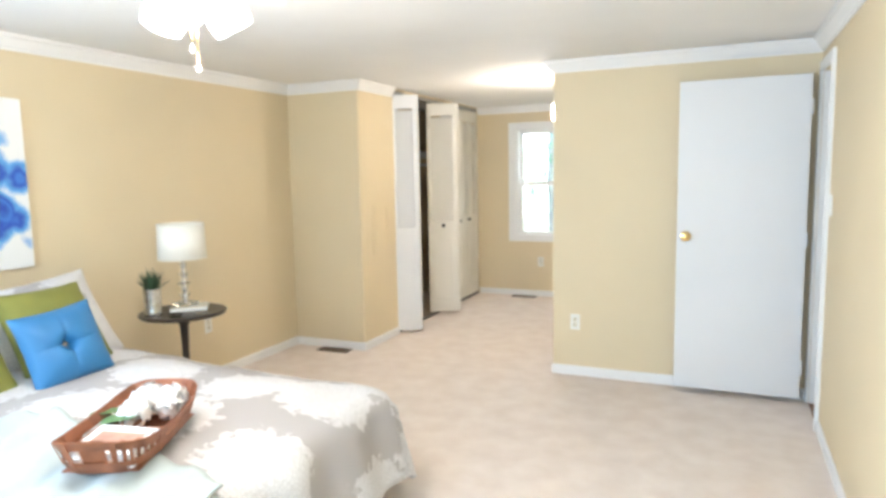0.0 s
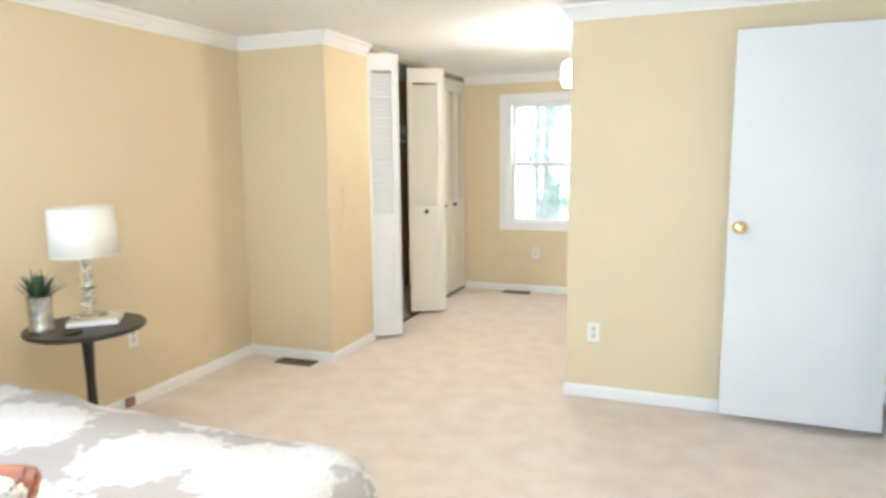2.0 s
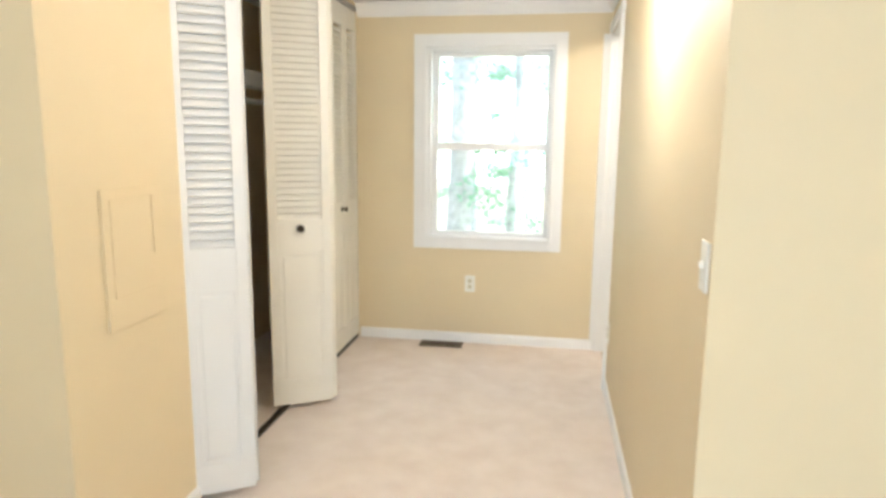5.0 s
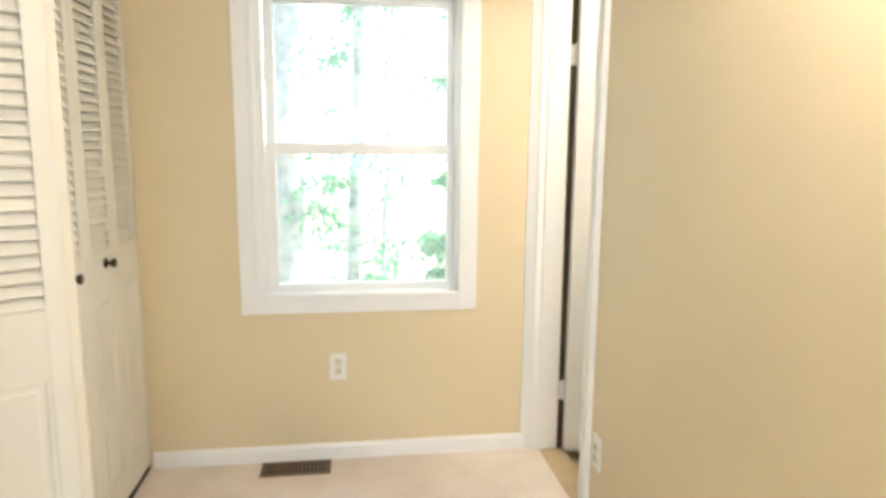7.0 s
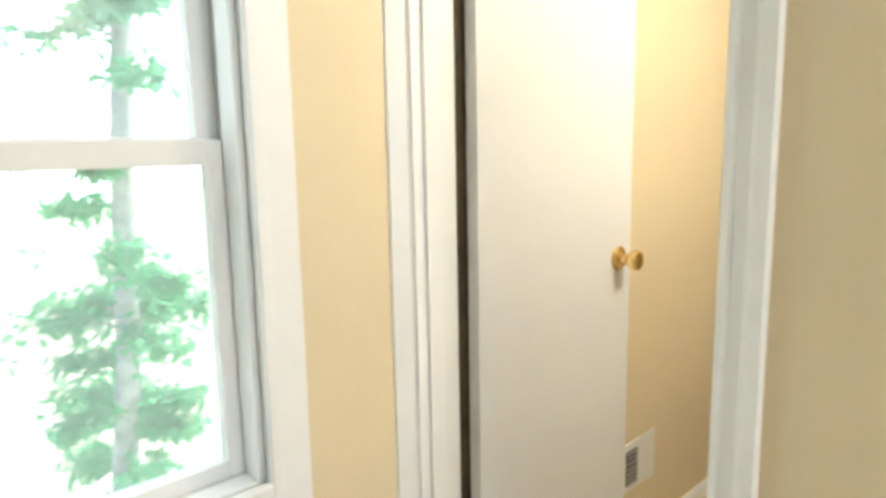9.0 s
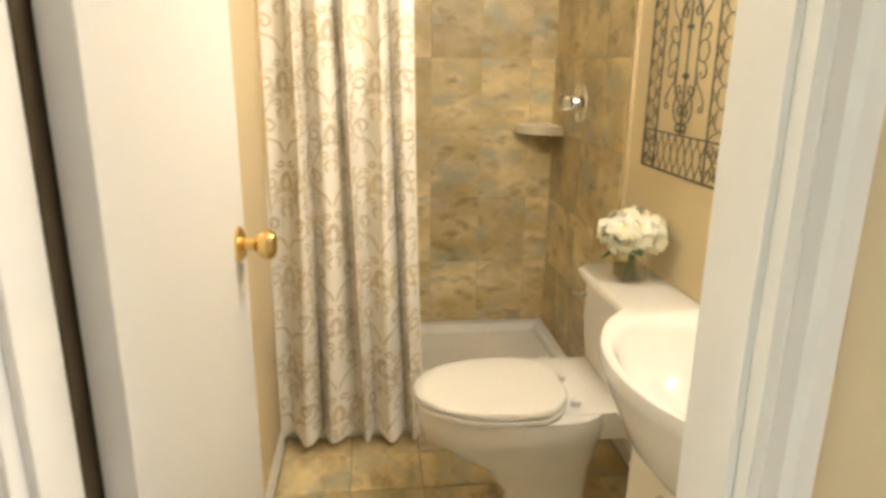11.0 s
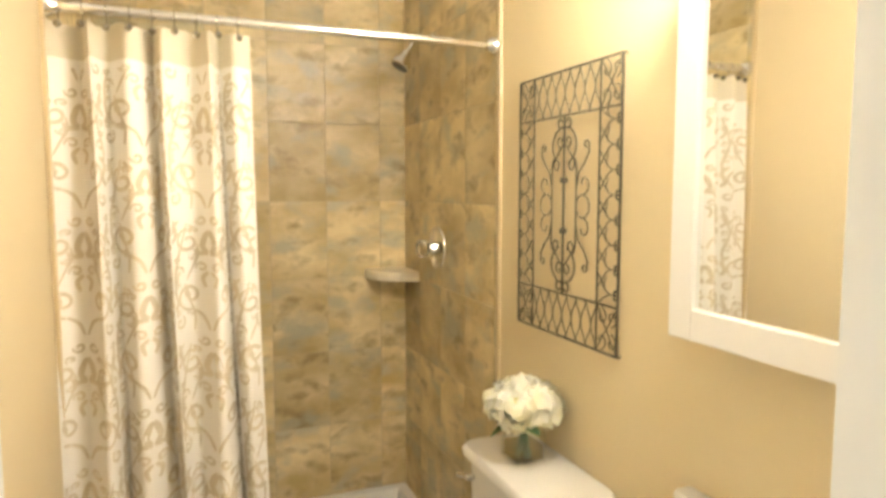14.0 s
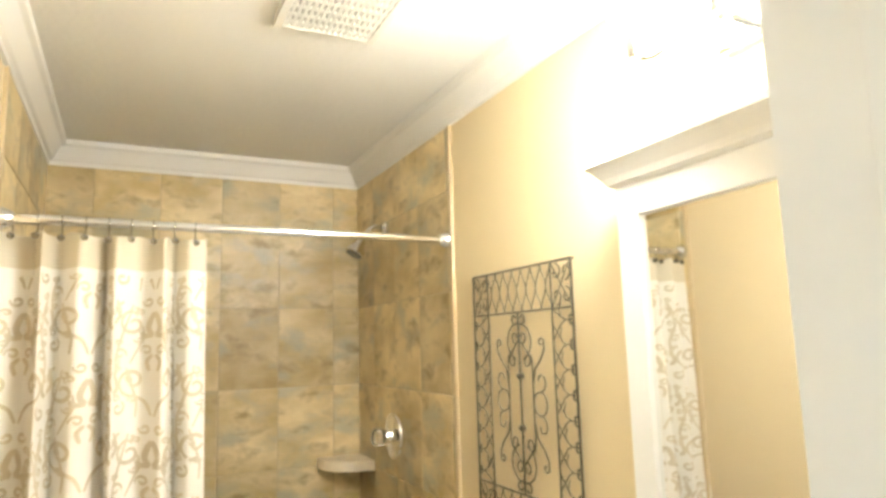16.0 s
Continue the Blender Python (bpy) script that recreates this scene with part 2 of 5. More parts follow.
moulding("baseboard", BASE, 0, "low white baseboard above the carpet", [
    ((XL, -2.40), (XL, YB), (1, 0), (-1, -1)), ((XL, YB), (XC, YB), (0, -1), (-1, 1)), ((XC, YB), (XC, 4.25), (1, 0), (1, 0)),
    ((XP, YP), (XR, YP), (0, -1), (1, -1)), ((XR, 3.02), (XR, -2.40), (-1, 0), (0, -1)), ((XR, -2.40), (XL, -2.40), (0, 1), (-1, -1)),
    ((XC, YW), (XP, YW), (0, -1), (0, -1)), ((XP, 5.72), (XP, YP), (-1, 0), (0, 1))])
moulding("baseboard", BASE, ZB, "white baseboard in the bathroom", [((XQ, YN), (.66, YN), (0, -1), (0, 0)), ((XQ, YS), (.66, YS), (0, 1), (0, 0))])

# door casings with a stepped face
CAS = [(0, 0), (.016, 0), (.018, .010), (.013, .016), (.013, .034), (.020, .042), (.020, .062), (0, .062)]


def casing_leg(parent, x, y, out, along, z0, z1):
    """An upright casing: profile of (proud, across) swept from z0 to z1 at (x, y)."""
    bm = bmesh.new()
    ring = [[bm.verts.new((x + o * out[0] + u * along[0], y + o * out[1] + u * along[1], z)) for o, u in CAS] for z in (z0, z1)]
    k = len(CAS)
    for i in range(k):
        bm.faces.new((ring[0][i], ring[0][(i + 1) % k], ring[1][(i + 1) % k], ring[1][i]))
    bm.faces.new(ring[0])
    bm.faces.new(ring[1][::-1])
    return part("casing", bm, TRIM, parent)


frame_bath = thing("door_frame", "white painted bathroom door frame with stepped casing", "door frame", kind="structure")
for side, out in ((XP, (-1, 0)), (XQ, (1, 0))):
    z = 0 if side == XP else ZB
    casing_leg(frame_bath, side, D0 + .030 if side == XP else D0 + .012, out, (0, -1), z, 2.04)
    if side == XP:
        part("casing", loft(bmesh.new(), [[(XP - .052, YW - .001, zz), (XP - .050, YW - .006, zz), (XP - .014, D1 + .002, zz), (XP - .010, D1 - .001, zz), (XP, D1 - .001, zz), (XP, YW - .001, zz)] for zz in (0, 2.04)]), TRIM, frame_bath)
        part("casing_bead", boxes((XP - .010, D1 - .007, 0, XP + .002, D1 - .001, 2.04), bevel=.002), TRIM, frame_bath)
    part("head_casing", boxes((min(side, side + out[0] * .018), D0 - .062, 2.04, max(side, side + out[0] * .018), YW - .001, 2.10), bevel=.004), TRIM, frame_bath)
part("jamb", boxes((XP + .002, D0, 0, XQ - .002, D0 + .016, 2.04)), TRIM, frame_bath)
part("jamb", boxes((XP + .002, D1 - .004, 0, -.962, D1, 2.04), (-.985, D1, 0, -.962, YW - .004, 2.04)), TRIM, frame_bath)
part("head_jamb", boxes((XP + .002, D0 + .016, 2.024, XQ - .002, D1 - .004, 2.04)), TRIM, frame_bath)
part("door_stop", boxes((-1.05, D0 + .016, 0, -1.01, D0 + .025, 2.02), bevel=.002), TRIM, frame_bath)
part("door_stop", boxes((-1.055, D1 - .013, 0, -1.017, D1 - .004, 2.02), bevel=.002), TRIM, frame_bath)
# dark strip painted as the shade in the gap between jamb and leaf
part("hinge_gap_shade", boxes((-.962, D1 - .007, 0, -.905, YW - .004, 2.03)), material("gap_shade_brown", (.075, .050, .022), .7, vary=.2, scale=20, bump=.2), frame_bath, "dark brown strip standing for the shaded hinge gap")
for z in (.235, 1.69):
    part("hinge_plate", boxes((-.962, D1 - .0105, z, -.915, D1 - .0072, z + .085)), TRIM, frame_bath, "painted-over hinge plate")
part("threshold", boxes((XP + .03, D0 + .016, -.06, XQ + .02, D1 - .016, .006), bevel=.004), material("beige_threshold", (.52, .40, .24), .4, vary=.1), frame_bath, "tan threshold strip")

frame_bed = thing("door_frame", "white painted bedroom door frame", "door frame", kind="structure")
casing_leg(frame_bed, XR, 3.09, (-1, 0), (0, -1), 0, 2.05)
part("head_casing", boxes((XR - .018, 3.03, 2.05, XR, 3.585, 2.11), bevel=.004), TRIM, frame_bed)
part("casing", boxes((XR - .018, 3.53, 0, XR, 3.585, 2.05), bevel=.004), TRIM, frame_bed)
part("jamb", boxes((XR + .002, 3.09, 0, XR + .118, 3.106, 2.05)), TRIM, frame_bed)
part("jamb", boxes((XR + .002, 3.514, 0, XR + .118, 3.53, 2.05)), TRIM, frame_bed)
part("strike_plate", boxes((XR + .03, 3.106, .98, XR + .06, 3.109, 1.04)), BRASS, frame_bed, "small brass strike plate")


# ---- doors ----
def knob_bm():
    return lathe([(.033, 0), (.033, .004), (.026, .010), (.013, .014), (.012, .028), (.020, .034), (.027, .044), (.028, .056), (.024, .064), (.012, .068), (0, .068)], 28)


def slab_door(name, label, w, h, knob_x, knob_z, m, knob_sides, hinges, knuckle=-.016):
    d = thing(name, label, "door", m)
    body = part("door_leaf", box(bmesh.new(), 0, -.0175, 0, w, .0175, h, bevel=.002), DOOR, d)
    for s in knob_sides:
        part("door_knob", knob_bm(), BRASS, d, "polished brass round knob", True, m=pose(knob_x, .0175 * s, knob_z, -90 * s))
    part("latch_plate", box(bmesh.new(), knob_x + (.058 if knob_x > w / 2 else -.058), -.011, knob_z - .03, knob_x + (.0605 if knob_x > w / 2 else -.0605), .011, knob_z + .03), BRASS, d)
    for z in hinges:
        part("hinge", lathe([(.006, z - .045), (.006, z + .045)], 10, m=pose(w + .004 if knob_x < w / 2 else -.004, knuckle, 0)), TRIM, d)
    return d


slab_door("bedroom_door", "plain white slab door standing open with a brass knob", .745, 1.995, .055, 1.01, pose(-.225, 3.475, .04), (-1,), (.2, 1.0, 1.8))
slab_door("bathroom_door", "plain cream-white bathroom door standing open, brass knob", .587, 2.00, .530, 1.02, pose(-.9394, 6.3905, .012, 0, 0, -1.85), (-1,), (.267, 1.722), .014)

LOUVRE_Z0, LOUVRE_Z1, LEAF_H = .985, 2.07, 2.165
slat_data = {}


def bifold_leaf(label, a, b, knob=None, mat=CREAM):
    """One louvred leaf of a folding closet door, from a to b on the plan."""
    d = Vector((b[0] - a[0], b[1] - a[1], 0))
    w = d.length
    leaf = thing("bifold_door", label, "closet door", pose(a[0], a[1], .03, 0, 0, math.degrees(math.atan2(d.y, d.x))), "folding closet doors")
    s, t = .042, .014
    part("stile", box(bmesh.new(), 0, -t, 0, s, t, LEAF_H, bevel=.002), mat, leaf)
    part("stile", box(bmesh.new(), w - s, -t, 0, w, t, LEAF_H, bevel=.002), mat, leaf)
    for z0, z1 in ((0, .12), (.80, LOUVRE_Z0 - .03), (LOUVRE_Z1 - .03, LEAF_H)):
        part("rail", box(bmesh.new(), s, -t, z0, w - s, t, z1), mat, leaf)
    bm = box(bmesh.new(), s, -.006, .12, w - s, .006, .80)
    for x0, x1, z0, z1 in ((s, s + .012, .12, .80), (w - s - .012, w - s, .12, .80), (s + .012, w - s - .012, .12, .132), (s + .012, w - s - .012, .788, .80)):
        box(bm, x0, -.011, z0, x1, .011, z1, bevel=.003)
    box(bm, s + .026, -.010, .146, w - s - .026, .010, .774, bevel=.004)
    part("panel", bm, mat, leaf)
    key = round(w, 3)
    if key not in slat_data:
        me = bpy.data.meshes.new("slat")
        bm = box(bmesh.new(), s, -.020, -.003, w - s, .020, .003, bevel=.0015, m=pose(0, 0, 0, 57))
        bm.to_mesh(me)
        bm.free()
        slat_data[key] = me
        me.materials.append(mat)
    n = 34
    for i in range(n):
        ob = new("slat", slat_data[key])
        ob.parent = leaf
        ob.location = (0, 0, LOUVRE_Z0 - .03 + .018 + i * (LOUVRE_Z1 - LOUVRE_Z0 - .02) / n)
    if knob is not None:
        x, side = knob
        kn = lathe([(.019, 0), (.019, .003), (.007, .006), (.006, .016), (.014, .022), (.017, .028), (.015, .034), (.006, .037), (0, .037)], 20)
        part("knob", kn, BRONZE, leaf, "dark bronze round knob with a brass plate", True, m=pose(x, t * side, .912, -90 * side))
    return leaf


XD = -2.735
bifold_leaf("white louvred closet leaf folded open", (XD, 4.245), (-2.530, 4.372), mat=DOOR)
bifold_leaf("white louvred closet leaf folded back behind another", (-2.535, 4.412), (XD - .005, 4.318), mat=DOOR)
bifold_leaf("cream louvred closet leaf partly folded, dark knob", (-2.778, 5.105), (-2.515, 5.262), (.155, -1))
bifold_leaf("cream louvred closet leaf folded towards the jamb", (-2.512, 5.29), (XD, 5.415))
y = 5.425
for i in range(4):
    k = {1: (.121, -1), 2: (.157, -1)}.get(i)
    bifold_leaf("cream louvred closet leaf standing closed" + (", dark knob" if k else ""), (XD, y), (XD, y + .252), k)
    y += .254
structure("closet_track", boxes((XD - .015, 4.27, 2.205, XD + .015, YW, 2.235), bevel=.002), material("grey_steel", (.45, .44, .42), .4, .8), "metal closet door track under the ceiling", "door track")
structure("closet_floor_track", boxes((XD - .02, 4.29, 0, XD + .012, YW - .01, .012), bevel=.003), BRONZE, "dark metal closet floor track", "door track")
shelf = thing("closet_shelf", "white wooden closet shelf on a cleat", "shelf")
part("board", boxes((XL, YB + .10, 1.70, -2.95, YW, 1.72), bevel=.002), TRIM, shelf)
part("front_cleat", boxes((-2.95, YB + .10, 1.64, -2.93, YW, 1.72), bevel=.002), TRIM, shelf)
rod = thing("closet_rod", "white painted hanging rod in the closet", "rod")
part("rod", tube([(-3.05, YB + .10, 1.58), (-3.05, YW, 1.58)], .016, 14), TRIM, rod, smooth=True)

panel = thing("access_panel", "painted-over tan breaker panel flush on the wall", "panel", pose(XC, 3.82, .80))
part("cover", box(bmesh.new(), 0, 0, 0, .010, .30, .43, bevel=.003), WALL, panel)
part("door", box(bmesh.new(), .010, .03, .10, .015, .25, .40, bevel=.003), WALL, panel)
part("latch", box(bmesh.new(), .015, .225, .21, .021, .238, .40, bevel=.003), WALL, panel)


# ---- window to the woods ----
def wood_bars(parent, name, y0, y1, x0, x1, z0, z1, w, bev=.004, wb=None):
    wb = wb or w
    part(name, boxes((x0, y0, z0, x0 + w, y1, z1), bevel=bev), TRIM, parent)
    part(name, boxes((x1 - w, y0, z0, x1, y1, z1), bevel=bev), TRIM, parent)
    part(name, boxes((x0 + w, y0, z1 - w, x1 - w, y1, z1), bevel=bev), TRIM, parent)
    part(name, boxes((x0 + w, y0, z0, x1 - w, y1, z0 + wb), bevel=bev), TRIM, parent)


win = thing("window_1", "white double-hung window with wide painted casing", "window", kind="structure")
WX0, WX1, WZ0, WZ1 = -2.330, -1.340, .655, 2.058
wood_bars(win, "casing", YW - .011, YW, WX0, WX1, WZ0, WZ1, .085)
wood_bars(win, "casing_bead", YW - .017, YW - .004, WX0 + .060, WX1 - .060, WZ0 + .060, WZ1 - .060, .022)
wood_bars(win, "jamb", YW, YW + .168, -2.255, -1.40, .70, 1.99, .018, .001)
wood_bars(win, "stop", YW + .02, YW + .075, -2.237, -1.418, .718, 1.972, .016, .003)
lower = part("lower_sash", boxes((-2.225, YW + .08, .72, -2.183, YW + .115, 1.36), (-1.462, YW + .08, .72, -1.42, YW + .115, 1.36), (-2.183, YW + .08, .72, -1.462, YW + .115, .765),
                                 (-2.183, YW + .08, 1.315, -1.462, YW + .115, 1.36), bevel=.003), TRIM, win)
upper = part("upper_sash", boxes((-2.225, YW + .12, 1.33, -2.183, YW + .155, 1.985), (-1.462, YW + .12, 1.33, -1.42, YW + .155, 1.985), (-2.183, YW + .12, 1.33, -1.462, YW + .155, 1.365),
                                 (-2.183, YW + .12, 1.93, -1.462, YW + .155, 1.985), bevel=.003), TRIM, win)
for name, y, z0, z1, par in (("pane", YW + .097, .765, 1.315, lower), ("pane", YW + .137, 1.365, 1.93, upper)):
    g = part(name, boxes((-2.183, y, z0, -1.462, y + .003, z1)), WINDOW_GLASS, par)
    g.visible_shadow = False
part("sash_lock", boxes((-1.84, YW + .085, 1.36, -1.80, YW + .115, 1.372), bevel=.003), TRIM, win)

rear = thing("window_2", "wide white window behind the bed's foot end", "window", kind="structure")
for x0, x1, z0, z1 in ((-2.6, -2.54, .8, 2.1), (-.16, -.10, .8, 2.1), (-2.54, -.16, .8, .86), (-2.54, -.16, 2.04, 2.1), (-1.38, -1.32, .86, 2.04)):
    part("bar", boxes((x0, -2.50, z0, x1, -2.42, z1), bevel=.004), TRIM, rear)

# unseen window, added with its lamp to cool the right wall
side = thing("window_3", "unseen white window added in the wall beside the bed", "window", kind="structure")
for y0, y1, z0, z1 in ((-2.05, -1.99, .8, 2.1), (-.81, -.75, .8, 2.1), (-1.99, -.81, .8, .86), (-1.99, -.81, 2.04, 2.1), (-1.43, -1.37, .86, 2.04)):
    part("bar", boxes((XL - .10, y0, z0, XL - .05, y1, z1), bevel=.004), TRIM, side)


# ---- outlets, switches and vents ----
def outlet(label, m):
    o = thing("wall_outlet", label, "outlet", m, "duplex outlets")
    part("plate", box(bmesh.new(), -.035, -.006, -.057, .035, 0, .057, bevel=.003), PLASTIC, o)
    for z in (-.02, .02):
        s = part("socket", lathe([(.0165, 0), (.0165, .003), (0, .003)], 20, m=pose(0, -.006, z, 90)), material("ivory_plastic", (.66, .62, .48), .4, vary=.03, bump=0), o, "ivory socket face")
        # dark plates painted as the shade inside the socket slots
        part("slots", boxes((-.007, -.0100, z + .000, -.005, -.0088, z + .008), (.005, -.0100, z, .007, -.0088, z + .008), (-.002, -.0100, z - .009, .002, -.0088, z - .005)), DARK, s)
    part("screw", lathe([(.003, 0), (.003, .0012), (0, .0012)], 10, m=pose(0, -.006, 0, 90)), CHROME, o)
    return o


outlet("white duplex outlet low on the partition wall", pose(-.914, YP, .396))
outlet("white duplex outlet under the window", pose(-1.938, YW, .416))
outlet("white duplex outlet low on the passage wall", pose(XP, 5.665, .352, 0, 0, -90))
outlet("white duplex outlet behind the bedside table", pose(XL, 2.56, .41, 0, 0, 90))


jack = thing("phone_jack", "small brown telephone jack box on the baseboard", "jack", pose(XL + .012, 2.488, 0.045, 0, 0, 90))
JACK = material("brown_plastic", (.30, .19, .12), .45, vary=.1, bump=0)
part("box", box(bmesh.new(), -.028, -.022, -.028, .028, 0, .028, bevel=.005), JACK, jack)
part("cover_screw", lathe([(.004, 0), (.004, .0015), (0, .0015)], 10, m=pose(0, -.022, 0, 90)), BRASS, jack)


def switch(label, m, w=.035):
    o = thing("light_switch", label, "switch", m)
    part("plate", box(bmesh.new(), -w, -.006, -.057, w, 0, .057, bevel=.003), PLASTIC, o)
    part("toggle", box(bmesh.new(), -.005, -.016, -.004, .005, -.004, .012, bevel=.002), PLASTIC, o)
    for z in (-.03, .03):
        part("screw", lathe([(.003, 0), (.003, .0012), (0, .0012)], 10, m=pose(0, -.006, z, 90)), CHROME, o)


switch("white light switch plate on the passage wall", pose(XP, 3.640, 1.11, 0, 0, -90), .033)
switch("white light switch beside the bedroom doorway", pose(XR, 2.945, 1.28, 0, 0, -90))


def floor_vent(label, m, w=.29, d=.12):
    v = thing("floor_vent", label, "vent", m, "brown floor vents")
    brown = material("brown_vent_metal", (.16, .11, .065), .45, .3, vary=.1)
    part("frame", boxes((-w / 2, -d / 2, 0, w / 2, -d / 2 + .016, .006), (-w / 2, d / 2 - .016, 0, w / 2, d / 2, .006), (-w / 2, -d / 2 + .016, 0, -w / 2 + .014, d / 2 - .016, .006),
                        (w / 2 - .014, -d / 2 + .016, 0, w / 2, d / 2 - .016, .006), bevel=.0015), brown, v)
    # dark sheet stands for the shade down in the duct
    part("duct", boxes((-w / 2 + .014, -d / 2 + .016, .0005, w / 2 - .014, d / 2 - .016, .001)), material("duct_shade", (.02, .018, .015), .9), v)
    for i in range(16):
        x = -w / 2 + .022 + i * (w - .044) / 15
        part("slat", boxes((x - .0035, -d / 2 + .016, .001, x + .0035, d / 2 - .016, .005)), brown, v)
    part("bar", boxes((-w / 2 + .014, -.004, .005, w / 2 - .014, .004, .0065)), brown, v)


floor_vent("dark brown metal floor vent in the carpet", pose(-2.97, 3.555, 0, 0, 0, 2))
floor_vent("dark brown metal floor vent below the window", pose(-2.118, 6.362, 0))

wv = thing("wall_vent", "white return air grille low on the bathroom wall", "vent", pose(-.08, YN, .285))
part("plate", box(bmesh.new(), -.10, -.006, -.085, .10, 0, .085, bevel=.002), PLASTIC, wv)
# dark sheet painted as the shade behind the grille slats
part("duct", box(bmesh.new(), -.085, -.0075, -.06, -.02, -.006, .06), material("grille_shadow", (.10, .09, .08), .8), wv)
for i in range(7):
    part("slat", box(bmesh.new(), -.085, -.014, -.057 + i * .018, -.02, -.0075, -.050 + i * .018), material("grille_metal", (.42, .40, .36), .4, .5), wv)


# ---- bedroom things ----
def leafy(bm, base, tip, width, bend=.0, rows=4):
    """A pointed blade from base to tip."""
    base, tip = Vector(base), Vector(tip)
    d = tip - base
    side = d.cross(Vector((0, 0, 1)))
    side = side.normalized() if side.length > 1e-5 else Vector((1, 0, 0))
    last = None
    for i in range(rows + 1):
        f = i / rows
        c = base + d * f + Vector((0, 0, -bend * f * f))
        w = width * math.sin(math.pi * (0.12 + .88 * f)) if f < 1 else 0
        if i == rows:
            p = bm.verts.new(c)
            bm.faces.new((last[0], last[1], p))
        else:
            pair = (bm.verts.new(c - side * w), bm.verts.new(c + side * w))
            if last:
                bm.faces.new((last[0], last[1], pair[1], pair[0]))
            last = pair
    return bm


def damask(name, ground, white, scale):
    """Woven cloth with large pale medallions of a ragged outline."""
    m = material(name, ground, .8, vary=.04, scale=12, bump=.25, fine=420)
    n, l = m.node_tree.nodes, m.node_tree.links
    b = n["Principled BSDF"]
    co = n.new("ShaderNodeTexCoord")
    wob = n.new("ShaderNodeTexNoise")
    wob.inputs["Scale"].default_value, wob.inputs["Detail"].default_value = scale * 10, 4
    l.new(co.outputs["UV"], wob.inputs["Vector"])
    cells = n.new("ShaderNodeTexVoronoi")
    cells.voronoi_dimensions = "2D"
    cells.inputs["Scale"].default_value, cells.inputs["Randomness"].default_value = scale, .35
    l.new(co.outputs["UV"], cells.inputs["Vector"])
    add = n.new("ShaderNodeMath")
    add.operation = "MULTIPLY_ADD"
    add.inputs[1].default_value = .50
    l.new(wob.outputs["Fac"], add.inputs[0])
    l.new(cells.outputs["Distance"], add.inputs[2])
    ramp = n.new("ShaderNodeValToRGB")
    e = ramp.color_ramp.elements
    e[0].position, e[0].color = .665, (1, 1, 1, 1)
    e[1].position, e[1].color = .715, (0, 0, 0, 1)
    l.new(add.outputs[0], ramp.inputs["Fac"])
    lace = n.new("ShaderNodeTexVoronoi")
    lace.feature = "DISTANCE_TO_EDGE"
    lace.inputs["Scale"].default_value = scale * 30
    l.new(co.outputs["UV"], lace.inputs["Vector"])
    lr = n.new("ShaderNodeValToRGB")
    lr.color_ramp.elements[0].position, lr.color_ramp.elements[1].position = .02, .17
    lr.color_ramp.elements[0].color = (.60, .60, .60, 1)
    l.new(lace.outputs["Distance"], lr.inputs["Fac"])
    mul = n.new("ShaderNodeMath")
    mul.operation = "MULTIPLY"
    l.new(ramp.outputs["Color"], mul.inputs[0])
    l.new(lr.outputs["Color"], mul.inputs[1])
    mix = n.new("ShaderNodeMix")
    mix.data_type = "RGBA"
    mix.inputs["A"].default_value, mix.inputs["B"].default_value = (*ground, 1), (*white, 1)
    l.new(mul.outputs[0], mix.inputs["Factor"])
    l.new(mix.outputs["Result"], b.inputs["Base Color"])
    return m


DAMASK = damask("taupe_damask_cloth", (.41, .385, .37), (.69, .68, .67), 2.15)
LINEN = material("pale_sheet_cloth", (.62, .66, .74), .85, vary=.05, scale=5, bump=.2, fine=300)
THROW = material("pale_aqua_knit", (.47, .52, .50), .9, vary=.06, scale=9, bump=.8, fine=150)
OLIVE = material("olive_green_cloth", (.22, .22, .045), .8, vary=.08, scale=9, bump=.3, fine=350)
BLUE = material("bright_blue_satin", (.030, .165, .36), .5, vary=.12, scale=4, bump=.2, fine=300)

BX0, BX1, BY0, BY1, BT = -3.32, -1.385, -.35, 1.42, .610


def bed_top(x, y):
    """Height of the quilt at a place: a soft crown with small creases."""
    n1 = noise.noise(Vector((x * 2.2, y * 2.6, 0))) * .020
    n2 = noise.noise(Vector((x * 7, y * 6, 3))) * .007
    edge = min(1, max(0, (BX1 - x) / .30)) * min(1, max(0, (BY1 - y) / .30)) * min(1, max(0, (y - BY0) / .3))
    return BT - .05 * (1 - edge) ** 2 - .045 * (x - BX0) / (BX1 - BX0) + n1 + n2


bed = thing("bed", "bed with taupe and white damask quilt", "bed", pose(-2.3, .55, 0))
mi = pose(2.3, -.55, 0)
part("box_spring", box(bmesh.new(), BX0 + .02, BY0 + .08, .10, BX1 + .03, BY1 + .03, .32, bevel=.02, m=mi), LINEN, bed, "pale blue-white bed skirt")
part("mattress", box(bmesh.new(), BX0 + .02, BY0 + .05, .32, BX1 + .02, BY1 + .02, .50, bevel=.05, m=mi), LINEN, bed)
for x in (BX0 + .15, BX1 - .2):
    for y in (BY0 + .2, BY1 - .2):
        part("leg", boxes((x - .03 + 2.3, y - .03 - .55, 0, x + .03 + 2.3, y + .03 - .55, .10)), BRONZE, bed)
bm = bmesh.new()
uv = bm.loops.layers.uv.new("cloth")
NX, NY, DROP = 90, 90, .44
grid = []
